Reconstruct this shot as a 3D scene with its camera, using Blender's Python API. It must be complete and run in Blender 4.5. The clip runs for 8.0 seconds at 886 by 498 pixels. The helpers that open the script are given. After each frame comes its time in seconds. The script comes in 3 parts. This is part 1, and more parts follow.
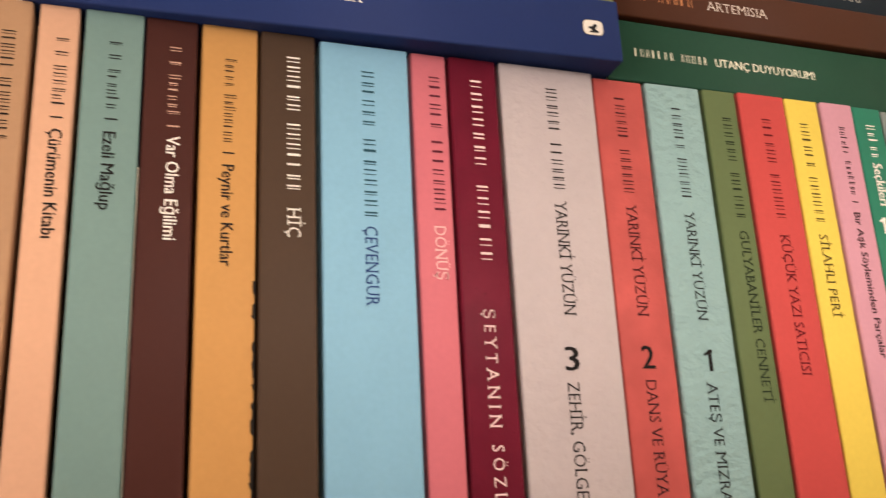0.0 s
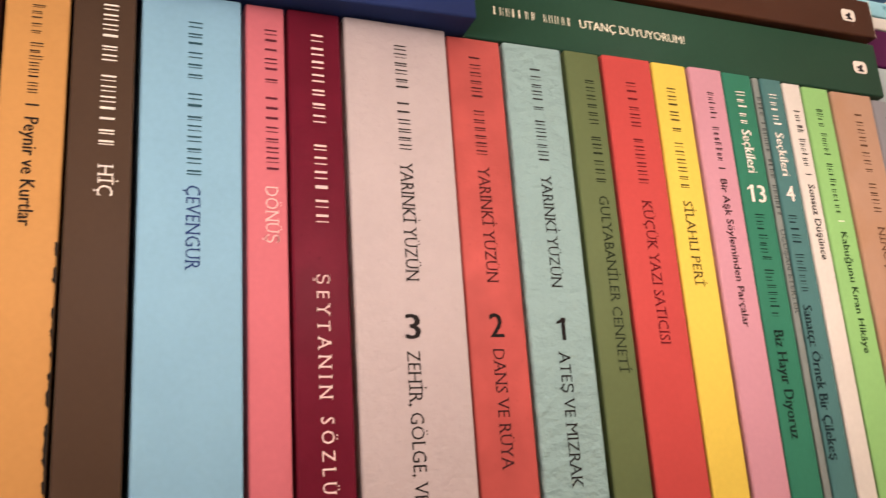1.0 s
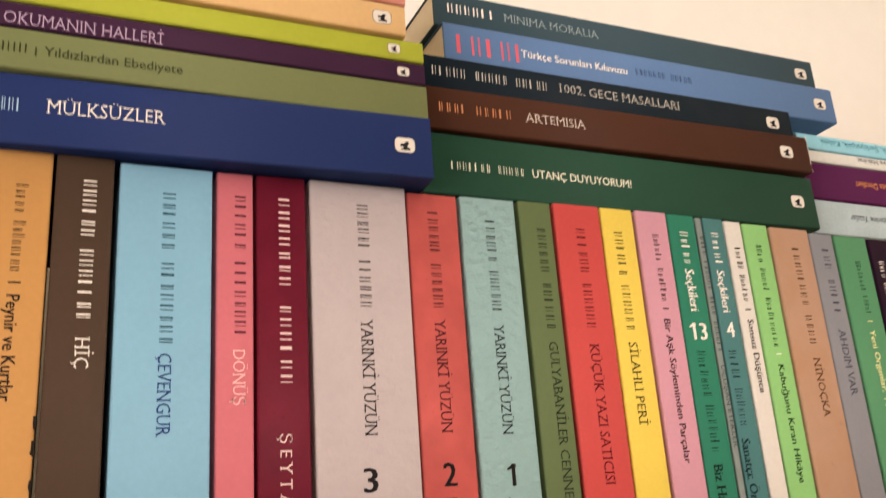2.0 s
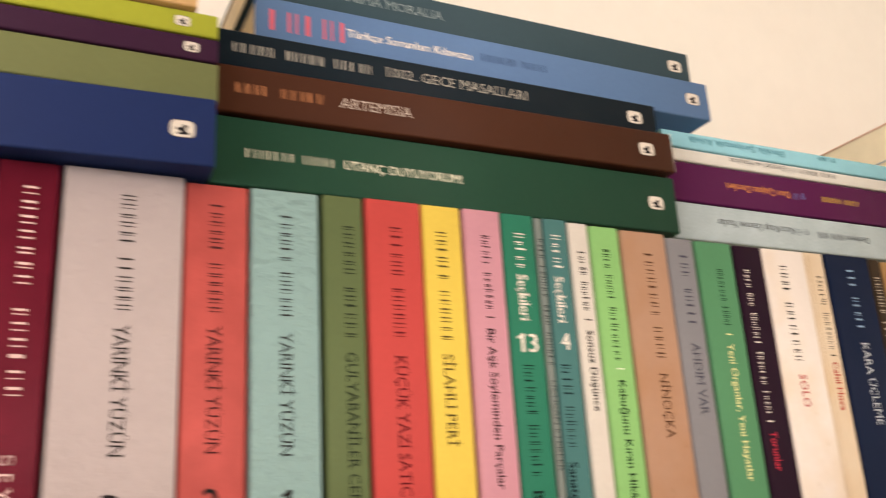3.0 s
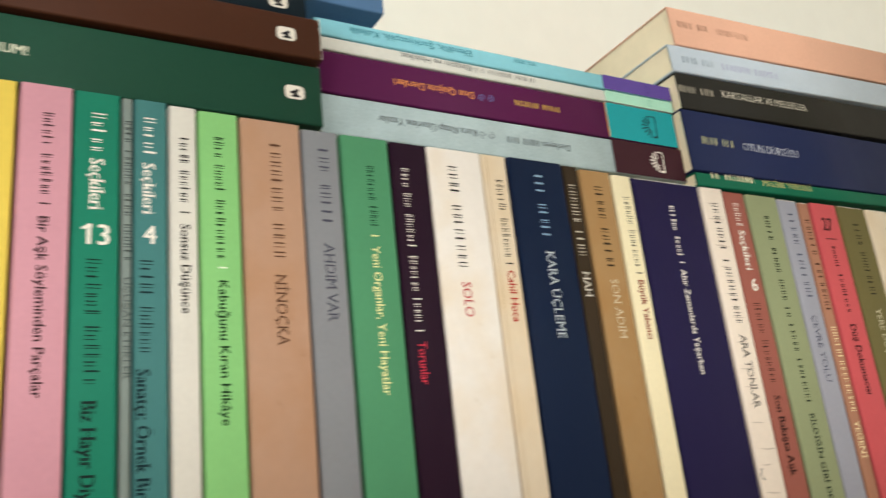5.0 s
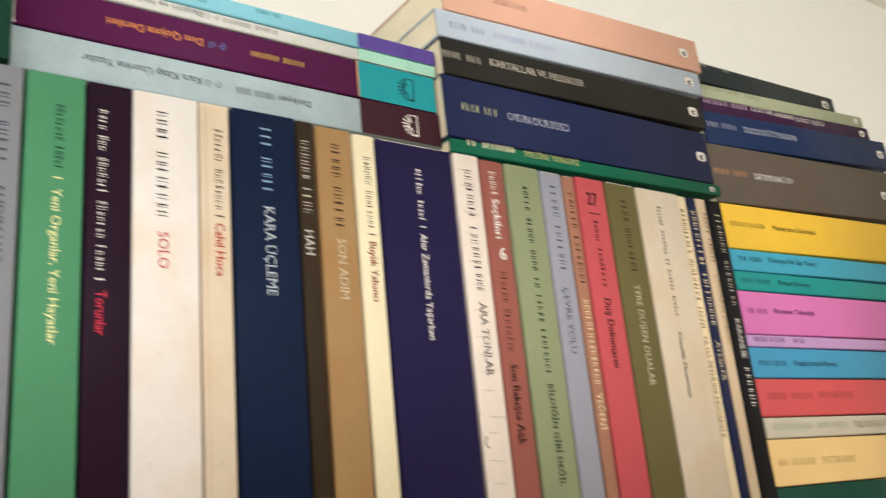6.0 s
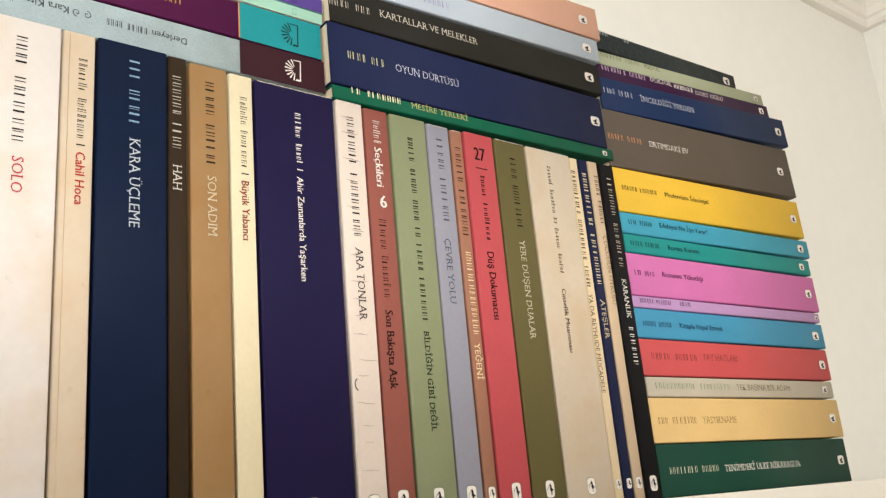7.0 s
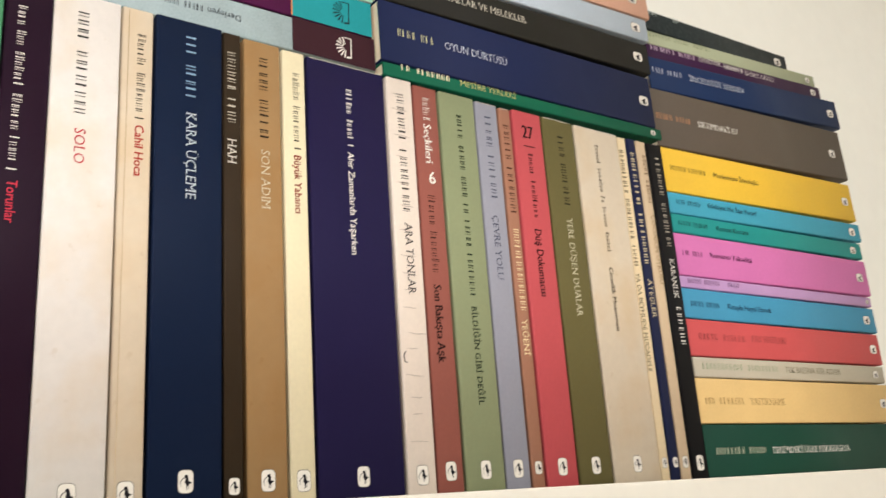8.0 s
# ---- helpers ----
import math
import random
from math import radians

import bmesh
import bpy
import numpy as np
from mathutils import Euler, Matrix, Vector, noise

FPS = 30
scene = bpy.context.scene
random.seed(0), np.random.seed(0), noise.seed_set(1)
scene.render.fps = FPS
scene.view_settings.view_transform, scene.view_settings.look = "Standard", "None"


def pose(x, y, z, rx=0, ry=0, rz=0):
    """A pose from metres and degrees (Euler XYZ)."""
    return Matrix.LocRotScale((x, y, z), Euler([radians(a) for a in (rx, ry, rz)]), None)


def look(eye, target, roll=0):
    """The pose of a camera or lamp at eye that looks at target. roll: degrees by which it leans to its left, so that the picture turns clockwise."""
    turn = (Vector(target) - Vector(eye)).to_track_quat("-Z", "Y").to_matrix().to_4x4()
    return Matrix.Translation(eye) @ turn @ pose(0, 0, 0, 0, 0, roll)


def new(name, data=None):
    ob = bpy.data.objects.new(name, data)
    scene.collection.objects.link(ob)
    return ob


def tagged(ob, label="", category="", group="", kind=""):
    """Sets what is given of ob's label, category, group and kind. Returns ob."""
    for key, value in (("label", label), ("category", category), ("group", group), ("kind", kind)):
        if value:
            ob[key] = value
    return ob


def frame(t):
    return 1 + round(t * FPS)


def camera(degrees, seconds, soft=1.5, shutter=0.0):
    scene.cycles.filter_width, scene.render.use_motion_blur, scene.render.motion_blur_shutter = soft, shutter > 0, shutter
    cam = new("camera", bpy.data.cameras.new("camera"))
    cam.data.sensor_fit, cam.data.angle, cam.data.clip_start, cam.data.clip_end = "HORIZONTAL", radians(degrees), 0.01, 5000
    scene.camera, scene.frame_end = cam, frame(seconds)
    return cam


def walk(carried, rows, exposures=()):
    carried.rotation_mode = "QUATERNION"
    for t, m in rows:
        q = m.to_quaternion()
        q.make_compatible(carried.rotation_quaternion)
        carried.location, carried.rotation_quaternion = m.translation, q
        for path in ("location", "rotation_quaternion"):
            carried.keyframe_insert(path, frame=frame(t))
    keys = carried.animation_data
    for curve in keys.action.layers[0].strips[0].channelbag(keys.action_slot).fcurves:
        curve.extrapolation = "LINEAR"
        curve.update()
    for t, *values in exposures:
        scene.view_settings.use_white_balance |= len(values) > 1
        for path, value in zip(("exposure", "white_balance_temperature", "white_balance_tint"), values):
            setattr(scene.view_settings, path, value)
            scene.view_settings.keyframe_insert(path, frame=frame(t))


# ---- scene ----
cam = camera(52.31, 8.0, soft=1.3, shutter=0.5)
PATH = [
    (0, (0.0571, -0.2571, 1.9464), (0.2190, 0.1942, 2.0884), -2.89),
    (0.5, (0.0752, -0.2579, 1.9438), (0.2508, 0.1897, 2.0807), -3.36),
    (1, (0.0956, -0.2524, 1.9393), (0.2836, 0.1900, 2.0770), -3.95),
    (1.2, (0.0967, -0.2524, 1.9462), (0.2917, 0.1865, 2.0853), -4.29),
    (2.3, (0.0909, -0.2916, 1.9798), (0.2897, 0.1402, 2.1350), -4.18),
    (2.5, (0.1035, -0.2835, 1.9830), (0.3031, 0.1485, 2.1365), -4.15),
    (3, (0.1633, -0.2804, 1.9803), (0.3735, 0.1474, 2.1313), -3.40),
    (3.5, (0.2008, -0.2918, 1.9733), (0.4237, 0.1287, 2.1265), -3.76),
    (4, (0.2220, -0.2788, 1.9658), (0.4445, 0.1429, 2.1162), -4.88),
    (4.5, (0.2557, -0.2783, 1.9550), (0.4876, 0.1375, 2.1079), -5.86),
    (5, (0.2914, -0.2823, 1.9408), (0.5339, 0.1256, 2.0983), -6.21),
    (5.2, (0.3082, -0.2906, 1.9408), (0.5546, 0.1166, 2.0940), -5.71),
    (6.5, (0.3884, -0.3163, 1.9076), (0.6873, 0.0568, 2.0543), -5.76),
    (7, (0.3944, -0.3240, 1.8989), (0.6985, 0.0461, 2.0423), -5.30),
    (7.5, (0.3895, -0.3275, 1.8947), (0.6898, 0.0455, 2.0388), -4.69),
    (8, (0.3907, -0.3228, 1.8915), (0.6769, 0.0624, 2.0318), -4.14),
]
EXPOSURES = [(0.0, -0.06, 7250, 22), (1.0, 0.02, 7500, 30), (2.5, -0.22, 7150, 18), (3.0, -0.14, 7250, 21), (3.5, -0.07, 6600, 14), (4.0, -0.05, 6500, 11), (4.5, -0.03, 6450, 8), (5.0, -0.14, 6250, 6), (6.5, 0.03, 6150, 11), (8.0, 0.06, 6150, 11)]
walk(cam, [(t, look(eye, target, roll)) for t, eye, target, roll in PATH], EXPOSURES)

# ---- light: dim sky outside, unseen fills added at the left and, warm, overhead ----
world = bpy.data.worlds.new("sky")
world.use_nodes = True
scene.world = world
sky = world.node_tree.nodes.new("ShaderNodeTexSky")
sky.sky_type, sky.sun_disc, sky.sun_elevation, sky.sun_rotation = "NISHITA", False, radians(35), radians(200)
world.node_tree.links.new(sky.outputs[0], world.node_tree.nodes["Background"].inputs[0])
world.node_tree.nodes["Background"].inputs[1].default_value = 0.1

SHELF = 1.8995      # top of the shelf board
BACK = 0.16         # face of the wall behind the books
SIDE = 1.5755       # face of the side wall
LEFT, FRONT, CEIL = -2.0, -2.6, 2.574
CORN = 2.4896       # lower edge of the cornice


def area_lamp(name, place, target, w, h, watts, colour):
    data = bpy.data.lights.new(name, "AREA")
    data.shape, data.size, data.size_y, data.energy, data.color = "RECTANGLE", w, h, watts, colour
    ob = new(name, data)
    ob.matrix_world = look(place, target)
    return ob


# area fill added at the left wall; no window is known there
area_lamp("left_fill_light", (LEFT + 0.04, -1.0, 1.75), (0.5, -0.6, 1.85), 1.3, 1.2, 20, (1.0, 0.98, 0.95))
# warm point fill added overhead, standing for no known lamp
overhead_fill = bpy.data.lights.new("overhead_fill_light", "POINT")
overhead_fill.energy, overhead_fill.color, overhead_fill.shadow_soft_size = 21, (1.0, 0.95, 0.90), 0.16
new("overhead_fill_light", overhead_fill).location = (0.34, -0.95, 2.32)


# ---- materials ----
def lin(h):
    """A colour from six hex digits."""
    v = [int(h[i:i + 2], 16) / 255 for i in (0, 2, 4)]
    return tuple(c / 12.92 if c <= 0.04045 else ((c + 0.055) / 1.055) ** 2.4 for c in v) + (1.0,)


def shade(c, f):
    return tuple(min(1.0, v * f) for v in c[:3]) + (1.0,)


def surface(name, colour, rough=0.5, fine=900.0, coarse=35.0, vary=0.12, bump=0.1, bump_scale=1400.0, spec=0.1, speck=0.0, stretch=(1, 1, 1), relief=0.0006, stain=None, stain_scale=26.0):
    """A matt surface: colour drifting at two scales, fine relief, a little wear."""
    mat = bpy.data.materials.new(name)
    mat.use_nodes = True
    nt = mat.node_tree
    n, link = nt.nodes, nt.links.new
    bsdf = n["Principled BSDF"]
    bsdf.inputs["Roughness"].default_value = rough
    bsdf.inputs["Specular IOR Level"].default_value = spec
    co, mp = n.new("ShaderNodeTexCoord"), n.new("ShaderNodeMapping")
    link(co.outputs["Object"], mp.inputs[0])
    mp.inputs["Scale"].default_value = stretch

    def grain(scale, detail):
        t = n.new("ShaderNodeTexNoise")
        t.inputs["Scale"].default_value, t.inputs["Detail"].default_value = scale, detail
        link(mp.outputs[0], t.inputs["Vector"])
        return t

    def mixed(a, b, fac, lo, hi):
        r = n.new("ShaderNodeMapRange")
        r.inputs[1].default_value, r.inputs[2].default_value = lo, hi
        link(fac, r.inputs[0])
        m = n.new("ShaderNodeMix")
        m.data_type = "RGBA"
        link(r.outputs[0], m.inputs[0])
        for socket, v in ((m.inputs[6], a), (m.inputs[7], b)):
            if isinstance(v, tuple):
                socket.default_value = v
            else:
                link(v, socket)
        return m.outputs[2]

    big, small = grain(coarse, 4), grain(fine, 3)
    col = mixed(shade(colour, 1 - vary), shade(colour, 1 + vary), big.outputs[0], 0.3, 0.7)
    darker = mixed(shade(colour, 1 - vary * 1.3), shade(colour, 1 + vary), small.outputs[0], 0.25, 0.75)
    half = n.new("ShaderNodeMix")
    half.data_type = "RGBA"
    half.inputs[0].default_value = 0.45
    link(col, half.inputs[6]), link(darker, half.inputs[7])
    out = half.outputs[2]
    if speck:
        spots = grain(420.0, 6)
        out = mixed(out, shade(colour, 1 - speck), spots.outputs[0], 0.62, 0.74)
    if stain:               # soft-edged foxing, in patches of a few millimetres to centimetres
        patch, fleck = grain(stain_scale, 5), grain(stain_scale * 9, 4)
        out = mixed(out, stain, patch.outputs[0], 0.47, 0.78)
        out = mixed(out, shade(stain, 0.8), fleck.outputs[0], 0.64, 1.05)
    link(out, bsdf.inputs["Base Color"])
    rr = n.new("ShaderNodeMapRange")
    rr.inputs[3].default_value, rr.inputs[4].default_value = rough - 0.07, rough + 0.1
    link(big.outputs[0], rr.inputs[0]), link(rr.outputs[0], bsdf.inputs["Roughness"])
    b, h = n.new("ShaderNodeBump"), grain(bump_scale, 4)
    b.inputs["Strength"].default_value, b.inputs["Distance"].default_value = bump, relief
    link(h.outputs[0], b.inputs["Height"]), link(b.outputs[0], bsdf.inputs["Normal"])
    return mat


COVERS, INKS = {}, {}


def cover_material(h, finish="matt"):
    key = (h, finish)
    if key not in COVERS:
        c = lin(h)
        grey = 0.3 * c[0] + 0.6 * c[1] + 0.1 * c[2]
        c = tuple(0.93 * v + 0.07 * grey for v in c[:3]) + (1.0,)
        c = shade(c, 0.55 + 0.40 * math.sqrt(grey))
        if finish == "matt":
            COVERS[key] = surface("cover_card", c, 0.56, fine=500, vary=0.06, bump=0.05)
        elif finish == "laid":      # rough laid paper, as of the deckled volumes
            COVERS[key] = surface("cover_laid_paper", c, 0.6, coarse=60, fine=300, vary=0.05, bump=0.6, bump_scale=330, speck=0.07, relief=0.0008)
        elif finish == "embossed":
            COVERS[key] = surface("cover_embossed_paper", c, 0.5, coarse=60, fine=300, vary=0.03, bump=1.0, bump_scale=250, stretch=(0.8, 1, 1), relief=0.0015)
        elif finish == "mottled":
            COVERS[key] = surface("cover_mottled", c, 0.5, fine=75, coarse=30, vary=0.22, bump=0.2, bump_scale=420, speck=0.12)
        elif finish == "marbled":
            COVERS[key] = surface("cover_marbled", c, 0.45, coarse=70, vary=0.16, bump=0.1, speck=0.12)
        elif finish == "worn":
            COVERS[key] = surface("cover_worn", c, 0.55, fine=260, coarse=24, vary=0.05, bump=0.12, bump_scale=300, stain=(c[0] * 0.92, c[1] * 0.80, c[2] * 0.62, 1.0))
        elif finish == "speckled":
            COVERS[key] = surface("cover_speckled", c, 0.5, fine=420, coarse=120, vary=0.15, bump=0.1, stain=shade(c, 1.7), stain_scale=330.0)
    return COVERS[key]


def ink_material(h):
    if h not in INKS:
        INKS[h] = surface("ink", lin(h), 0.5, vary=0.05, bump=0.0)
    return INKS[h]


PAGES = surface("page_edges", lin("F8E8CA"), 0.8, fine=2500, coarse=90, vary=0.06, bump=0.3, bump_scale=2600, spec=0.2)
PAINT = surface("wall_paint", lin("F4F3EB"), 0.7, fine=60, coarse=2.2, vary=0.025, bump=0.05, bump_scale=220, spec=0.25)
PLASTER = surface("cornice_plaster", lin("F2EFE6"), 0.6, fine=80, coarse=5, vary=0.03, bump=0.06, bump_scale=240, spec=0.3)
BOARD = surface("shelf_lacquer", lin("E2DED2"), 0.42, fine=150, coarse=9, vary=0.03, bump=0.03, bump_scale=500)
# floor is unseen; its warm tone is added to bounce light up the spines
FLOOR = surface("floor_bounce", lin("B08250"), 0.5, fine=60, coarse=4, vary=0.3, bump=0.1, bump_scale=90, stretch=(1, 8, 1))
LOGO_WHITE = surface("logo_white", lin("D6D0C5"), 0.5, vary=0.03, bump=0.0)
LOGO_GREY = surface("logo_rim", lin("6E685E"), 0.5, vary=0.1, bump=0.0)
LOGO_BLACK = surface("logo_black", lin("17151A"), 0.5, vary=0.05, bump=0.0)


# ---- mesh tools ----
def mesh_object(name, bm, material, parent=None, label=""):
    data = bpy.data.meshes.new(name)
    bm.to_mesh(data)
    bm.free()
    data.materials.append(material)
    ob = new(name, data)
    if parent is not None:
        ob.parent = parent
    return tagged(ob, label)


def part(name, bm, material, parent, label=""):
    return mesh_object(name, bm, material, parent, label)


def add_box(bm, x0, x1, y0, y1, z0, z1):
    vs = [bm.verts.new((x, y, z)) for z in (z0, z1) for x, y in ((x0, y0), (x1, y0), (x1, y1), (x0, y1))]
    for f in ((0, 3, 2, 1), (4, 5, 6, 7), (0, 1, 5, 4), (1, 2, 6, 5), (2, 3, 7, 6), (3, 0, 4, 7)):
        bm.faces.new([vs[i] for i in f])


def slab(name, box, material, kind="structure", label="", category="", bevel=0.0):
    bm = bmesh.new()
    add_box(bm, *box)
    if bevel:
        bmesh.ops.bevel(bm, geom=bm.edges[:], offset=bevel, segments=3, affect="EDGES", profile=0.6)
    return tagged(mesh_object(name, bm, material), label, category, kind=kind)


# ---- the room ----
slab("wall_back", (LEFT - 0.1, SIDE + 0.1, BACK, BACK + 0.1, 0, CEIL), PAINT, label="plain off-white painted wall behind the books", category="wall")
slab("wall_right", (SIDE, SIDE + 0.1, FRONT, BACK, 0, CEIL), PAINT, label="plain off-white painted side wall", category="wall")
# unseen closing wall, kept pale to throw fill light onto the spines
slab("wall_front_unseen", (LEFT - 0.1, SIDE + 0.1, FRONT - 0.1, FRONT, 0, CEIL), PAINT, label="plain off-white painted wall", category="wall")
slab("floor", (LEFT - 0.1, SIDE + 0.1, FRONT - 0.1, BACK + 0.1, -0.1, 0), FLOOR, label="unseen brown floor, toned for warm bounce light", category="floor")
slab("ceiling", (LEFT - 0.1, SIDE + 0.1, FRONT - 0.1, BACK + 0.1, CEIL, CEIL + 0.1), PLASTER, label="white plastered ceiling", category="ceiling")


def left_wall_opened():
    """The unseen left wall, with an added opening behind the left fill."""
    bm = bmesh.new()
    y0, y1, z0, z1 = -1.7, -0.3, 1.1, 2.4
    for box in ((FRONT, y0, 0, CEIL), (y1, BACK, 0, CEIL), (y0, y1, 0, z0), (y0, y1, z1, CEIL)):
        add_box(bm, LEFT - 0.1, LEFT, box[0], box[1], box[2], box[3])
    tagged(mesh_object("wall_left", bm, PAINT), "unseen off-white wall with an added opening", "wall", kind="structure")


left_wall_opened()


def cornice():
    """A moulded plaster cornice along the back wall and the side wall, mitred in the corner."""
    prof = [(0.0, 0.0), (0.010, 0.0), (0.013, 0.004), (0.013, 0.010), (0.017, 0.012), (0.019, 0.022), (0.026, 0.034), (0.037, 0.044),
            (0.050, 0.051), (0.052, 0.058), (0.060, 0.060), (0.063, 0.068), (0.070, 0.071), (0.072, 0.084)]
    bm = bmesh.new()
    rings = []
    for end in range(3):
        ring = []
        for d, h in prof:
            x, y = ((LEFT, BACK - d), (SIDE - d, BACK - d), (SIDE - d, FRONT))[end]
            ring.append(bm.verts.new((x, y, CORN + h)))
        rings.append(ring)
    for a, b in zip(rings, rings[1:]):
        for i in range(len(prof) - 1):
            bm.faces.new((a[i], b[i], b[i + 1], a[i + 1]))
    bmesh.ops.recalc_face_normals(bm, faces=bm.faces[:])
    ob = mesh_object("trim_cornice", bm, PLASTER)
    tagged(ob, "white moulded plaster cornice under the ceiling", "cornice", kind="structure")


cornice()

shelf = slab("shelf", (LEFT, SIDE, -0.014, BACK, SHELF - 0.035, SHELF), BOARD, kind="structure", label="white lacquered shelf board carrying the books", category="shelf", bevel=0.0015)


# unseen fitting added on the ceiling above the overhead fill
def added_ceiling_fitting():
    lamp = tagged(new("added_ceiling_fitting"), "unseen white ceiling rose and stem, added above the fill", "lamp")
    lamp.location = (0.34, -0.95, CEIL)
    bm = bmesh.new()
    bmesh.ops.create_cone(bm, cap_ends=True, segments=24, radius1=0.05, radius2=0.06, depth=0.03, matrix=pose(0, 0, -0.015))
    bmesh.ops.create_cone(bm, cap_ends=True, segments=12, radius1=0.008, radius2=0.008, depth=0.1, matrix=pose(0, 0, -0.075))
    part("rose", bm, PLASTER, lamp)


added_ceiling_fitting()


# ---- books ----
def u_profile(w, d, r=0.0011, t=0.0006):
    """Outline of a paperback cover seen from its head: spine on y = 0, boards going back."""
    out = [(0, d)]
    for cx, a0 in ((r, 180), (w - r, 270)):
        for k in range(5):
            a = radians(a0 + 22.5 * k)
            out.append((cx + r * math.cos(a), r + r * math.sin(a)))
    out.append((w, d))
    inn = [(w - t, d), (w - t, t * 1.6), (t, t * 1.6), (t, d)]
    return out, inn


def cover_mesh(w, h, d):
    bm = bmesh.new()
    out, inn = u_profile(w, d, r=min(0.0009, w * 0.18))
    loop = out + inn
    lo = [bm.verts.new((x, y, 0)) for x, y in loop]
    hi = [bm.verts.new((x, y, h)) for x, y in loop]
    n = len(loop)
    for i in range(n):
        j = (i + 1) % n
        f = bm.faces.new((lo[i], lo[j], hi[j], hi[i]))
        f.smooth = i < len(out) - 1
    m = len(out)
    # caps: the spine's bow and the two boards
    for vs, flip in ((lo, True), (hi, False)):
        a = [vs[0], vs[1], vs[m + 2], vs[m + 3]]
        b = [vs[m - 1], vs[m], vs[m + 1], vs[m - 2]]
        c = vs[1:m - 1] + [vs[m + 1], vs[m + 2]]
        for poly in (a, b, c):
            bm.faces.new(poly[::-1] if flip else poly)
    bmesh.ops.recalc_face_normals(bm, faces=bm.faces[:])
    return bm


def pages_mesh(w, h, d):
    bm = bmesh.new()
    add_box(bm, 0.0007, w - 0.0007, 0.0012, d - 0.0015, 0.0007, h - 0.0009)
    return bm


def text_data(body, bold=0.0, serif=False):
    """The mesh of a line of writing in the built-in font, from 0 along x, as points and faces; serif adds small feet and heads to the stems."""
    cu = bpy.data.curves.new("writing", "FONT")
    cu.body, cu.size, cu.resolution_u = body, 1.0, 2
    if serif:
        cu.offset = -0.012
    ob = new("writing", cu)
    dg = bpy.context.evaluated_depsgraph_get()
    dg.update()
    data = bpy.data.meshes.new_from_object(ob.evaluated_get(dg))
    bpy.data.objects.remove(ob)
    pts = [(v.co.x, v.co.y, 0.0) for v in data.vertices]
    faces = [tuple(p.vertices) for p in data.polygons]
    if serif:
        for e in data.edges:
            p, q = (data.vertices[k].co for k in e.vertices)
            span = abs(p.x - q.x)
            for level, way in ((0.0, 1), (CAP, -1)):
                if abs(p.y - level) < 0.03 and abs(q.y - level) < 0.03 and 0.02 < span < 0.19:
                    x0, x1, i = min(p.x, q.x) - 0.07, max(p.x, q.x) + 0.07, len(pts)
                    y0, y1 = sorted((level, level + way * 0.035))
                    pts += [(x0, y0, 1.0), (x1, y0, 1.0), (x1, y1, 1.0), (x0, y1, 1.0)]
                    faces.append((i, i + 1, i + 2, i + 3))
    bpy.data.meshes.remove(data)
    if body in ("1", "13"):     # a flag and a foot for the plain stroke of the one
        right = min(x for x, y, k in pts) + 0.13
        for ring in (((right - 0.30, CAP - 0.20), (right - 0.30, CAP - 0.13), (right - 0.06, CAP), (right, CAP), (right, CAP - 0.12), (right - 0.10, CAP - 0.12)),):
            i = len(pts)
            pts += [(x, y, 1.0) for x, y in ring]
            faces.append(tuple(range(i, i + len(ring))))
    if bold:                    # a second, shifted strike
        i = len(pts)
        pts += [(x + bold * 2.2, y, k + 2.0) for x, y, k in pts]
        faces += [tuple(v + i for v in f) for f in faces]
    return pts, faces


def capital_height():
    pts, _ = text_data("H")
    return max(p[1] for p in pts)


CAP = 0.70
CAP = capital_height()
ink_random = random.Random(7)


def writing(book, name, what, a, b, c, cap, colour, turn, bold=0.0, serif=False, capitals=True, label=""):
    """A line of writing on a spine from a to b along it, c across it, of that capital height, all in mm.
    what: words, or for names that are not lettered the lengths of their words. turn: down (an upright book), flat, or flipped."""
    heavy = 1.4 if cap < 3.3 else 1.0       # small print is set in a heavier face
    if turn == "flat" and not serif and not bold:
        bold = 0.009
    a, b, c, cap = a / 1000, b / 1000, c / 1000, cap / 1000
    if isinstance(what, str):
        pts, faces = text_data(what, bold, serif)
        lo, hi = min(p[0] for p in pts), max(p[0] for p in pts)
        sx, sy = (b - a) / (hi - lo), cap / CAP
        pts = [((x - lo) * sx, y * sy - cap / 2, k) for x, y, k in pts]
    else:
        total = sum(what) + 1.0 * (len(what) - 1)
        pitch, at, pts, faces = (b - a) / total, 0.0, [], []
        for word in what:
            if total == 1:      # a divider
                pts, faces = [(pitch * 0.2, -cap / 2), (pitch * 0.75, -cap / 2), (pitch * 0.75, cap / 2), (pitch * 0.2, cap / 2)], [(0, 1, 2, 3)]
                break
            for k in range(word):
                tall = cap * (1.0 if k == 0 or capitals else ink_random.choice((0.74, 0.74, 0.74, 1.0)))
                strokes = ink_random.choice(((0.16, 0.30), (0.16, 0.62), (0.16, 0.62), (0.30, 0.62)))
                for n, s in enumerate(sorted(set(strokes))):
                    x, w, i = at + pitch * s, heavy * pitch * ink_random.uniform(*((0.13, 0.17) if n == 0 else (0.06, 0.12))), len(pts)
                    pts += [(x, -cap / 2), (x + w, -cap / 2), (x + w, tall - cap / 2), (x, tall - cap / 2)]
                    faces.append((i, i + 1, i + 2, i + 3))
                at += pitch
            at += pitch
        pts = [(x, y, 0.0) for x, y in pts]
    lift = -0.00012
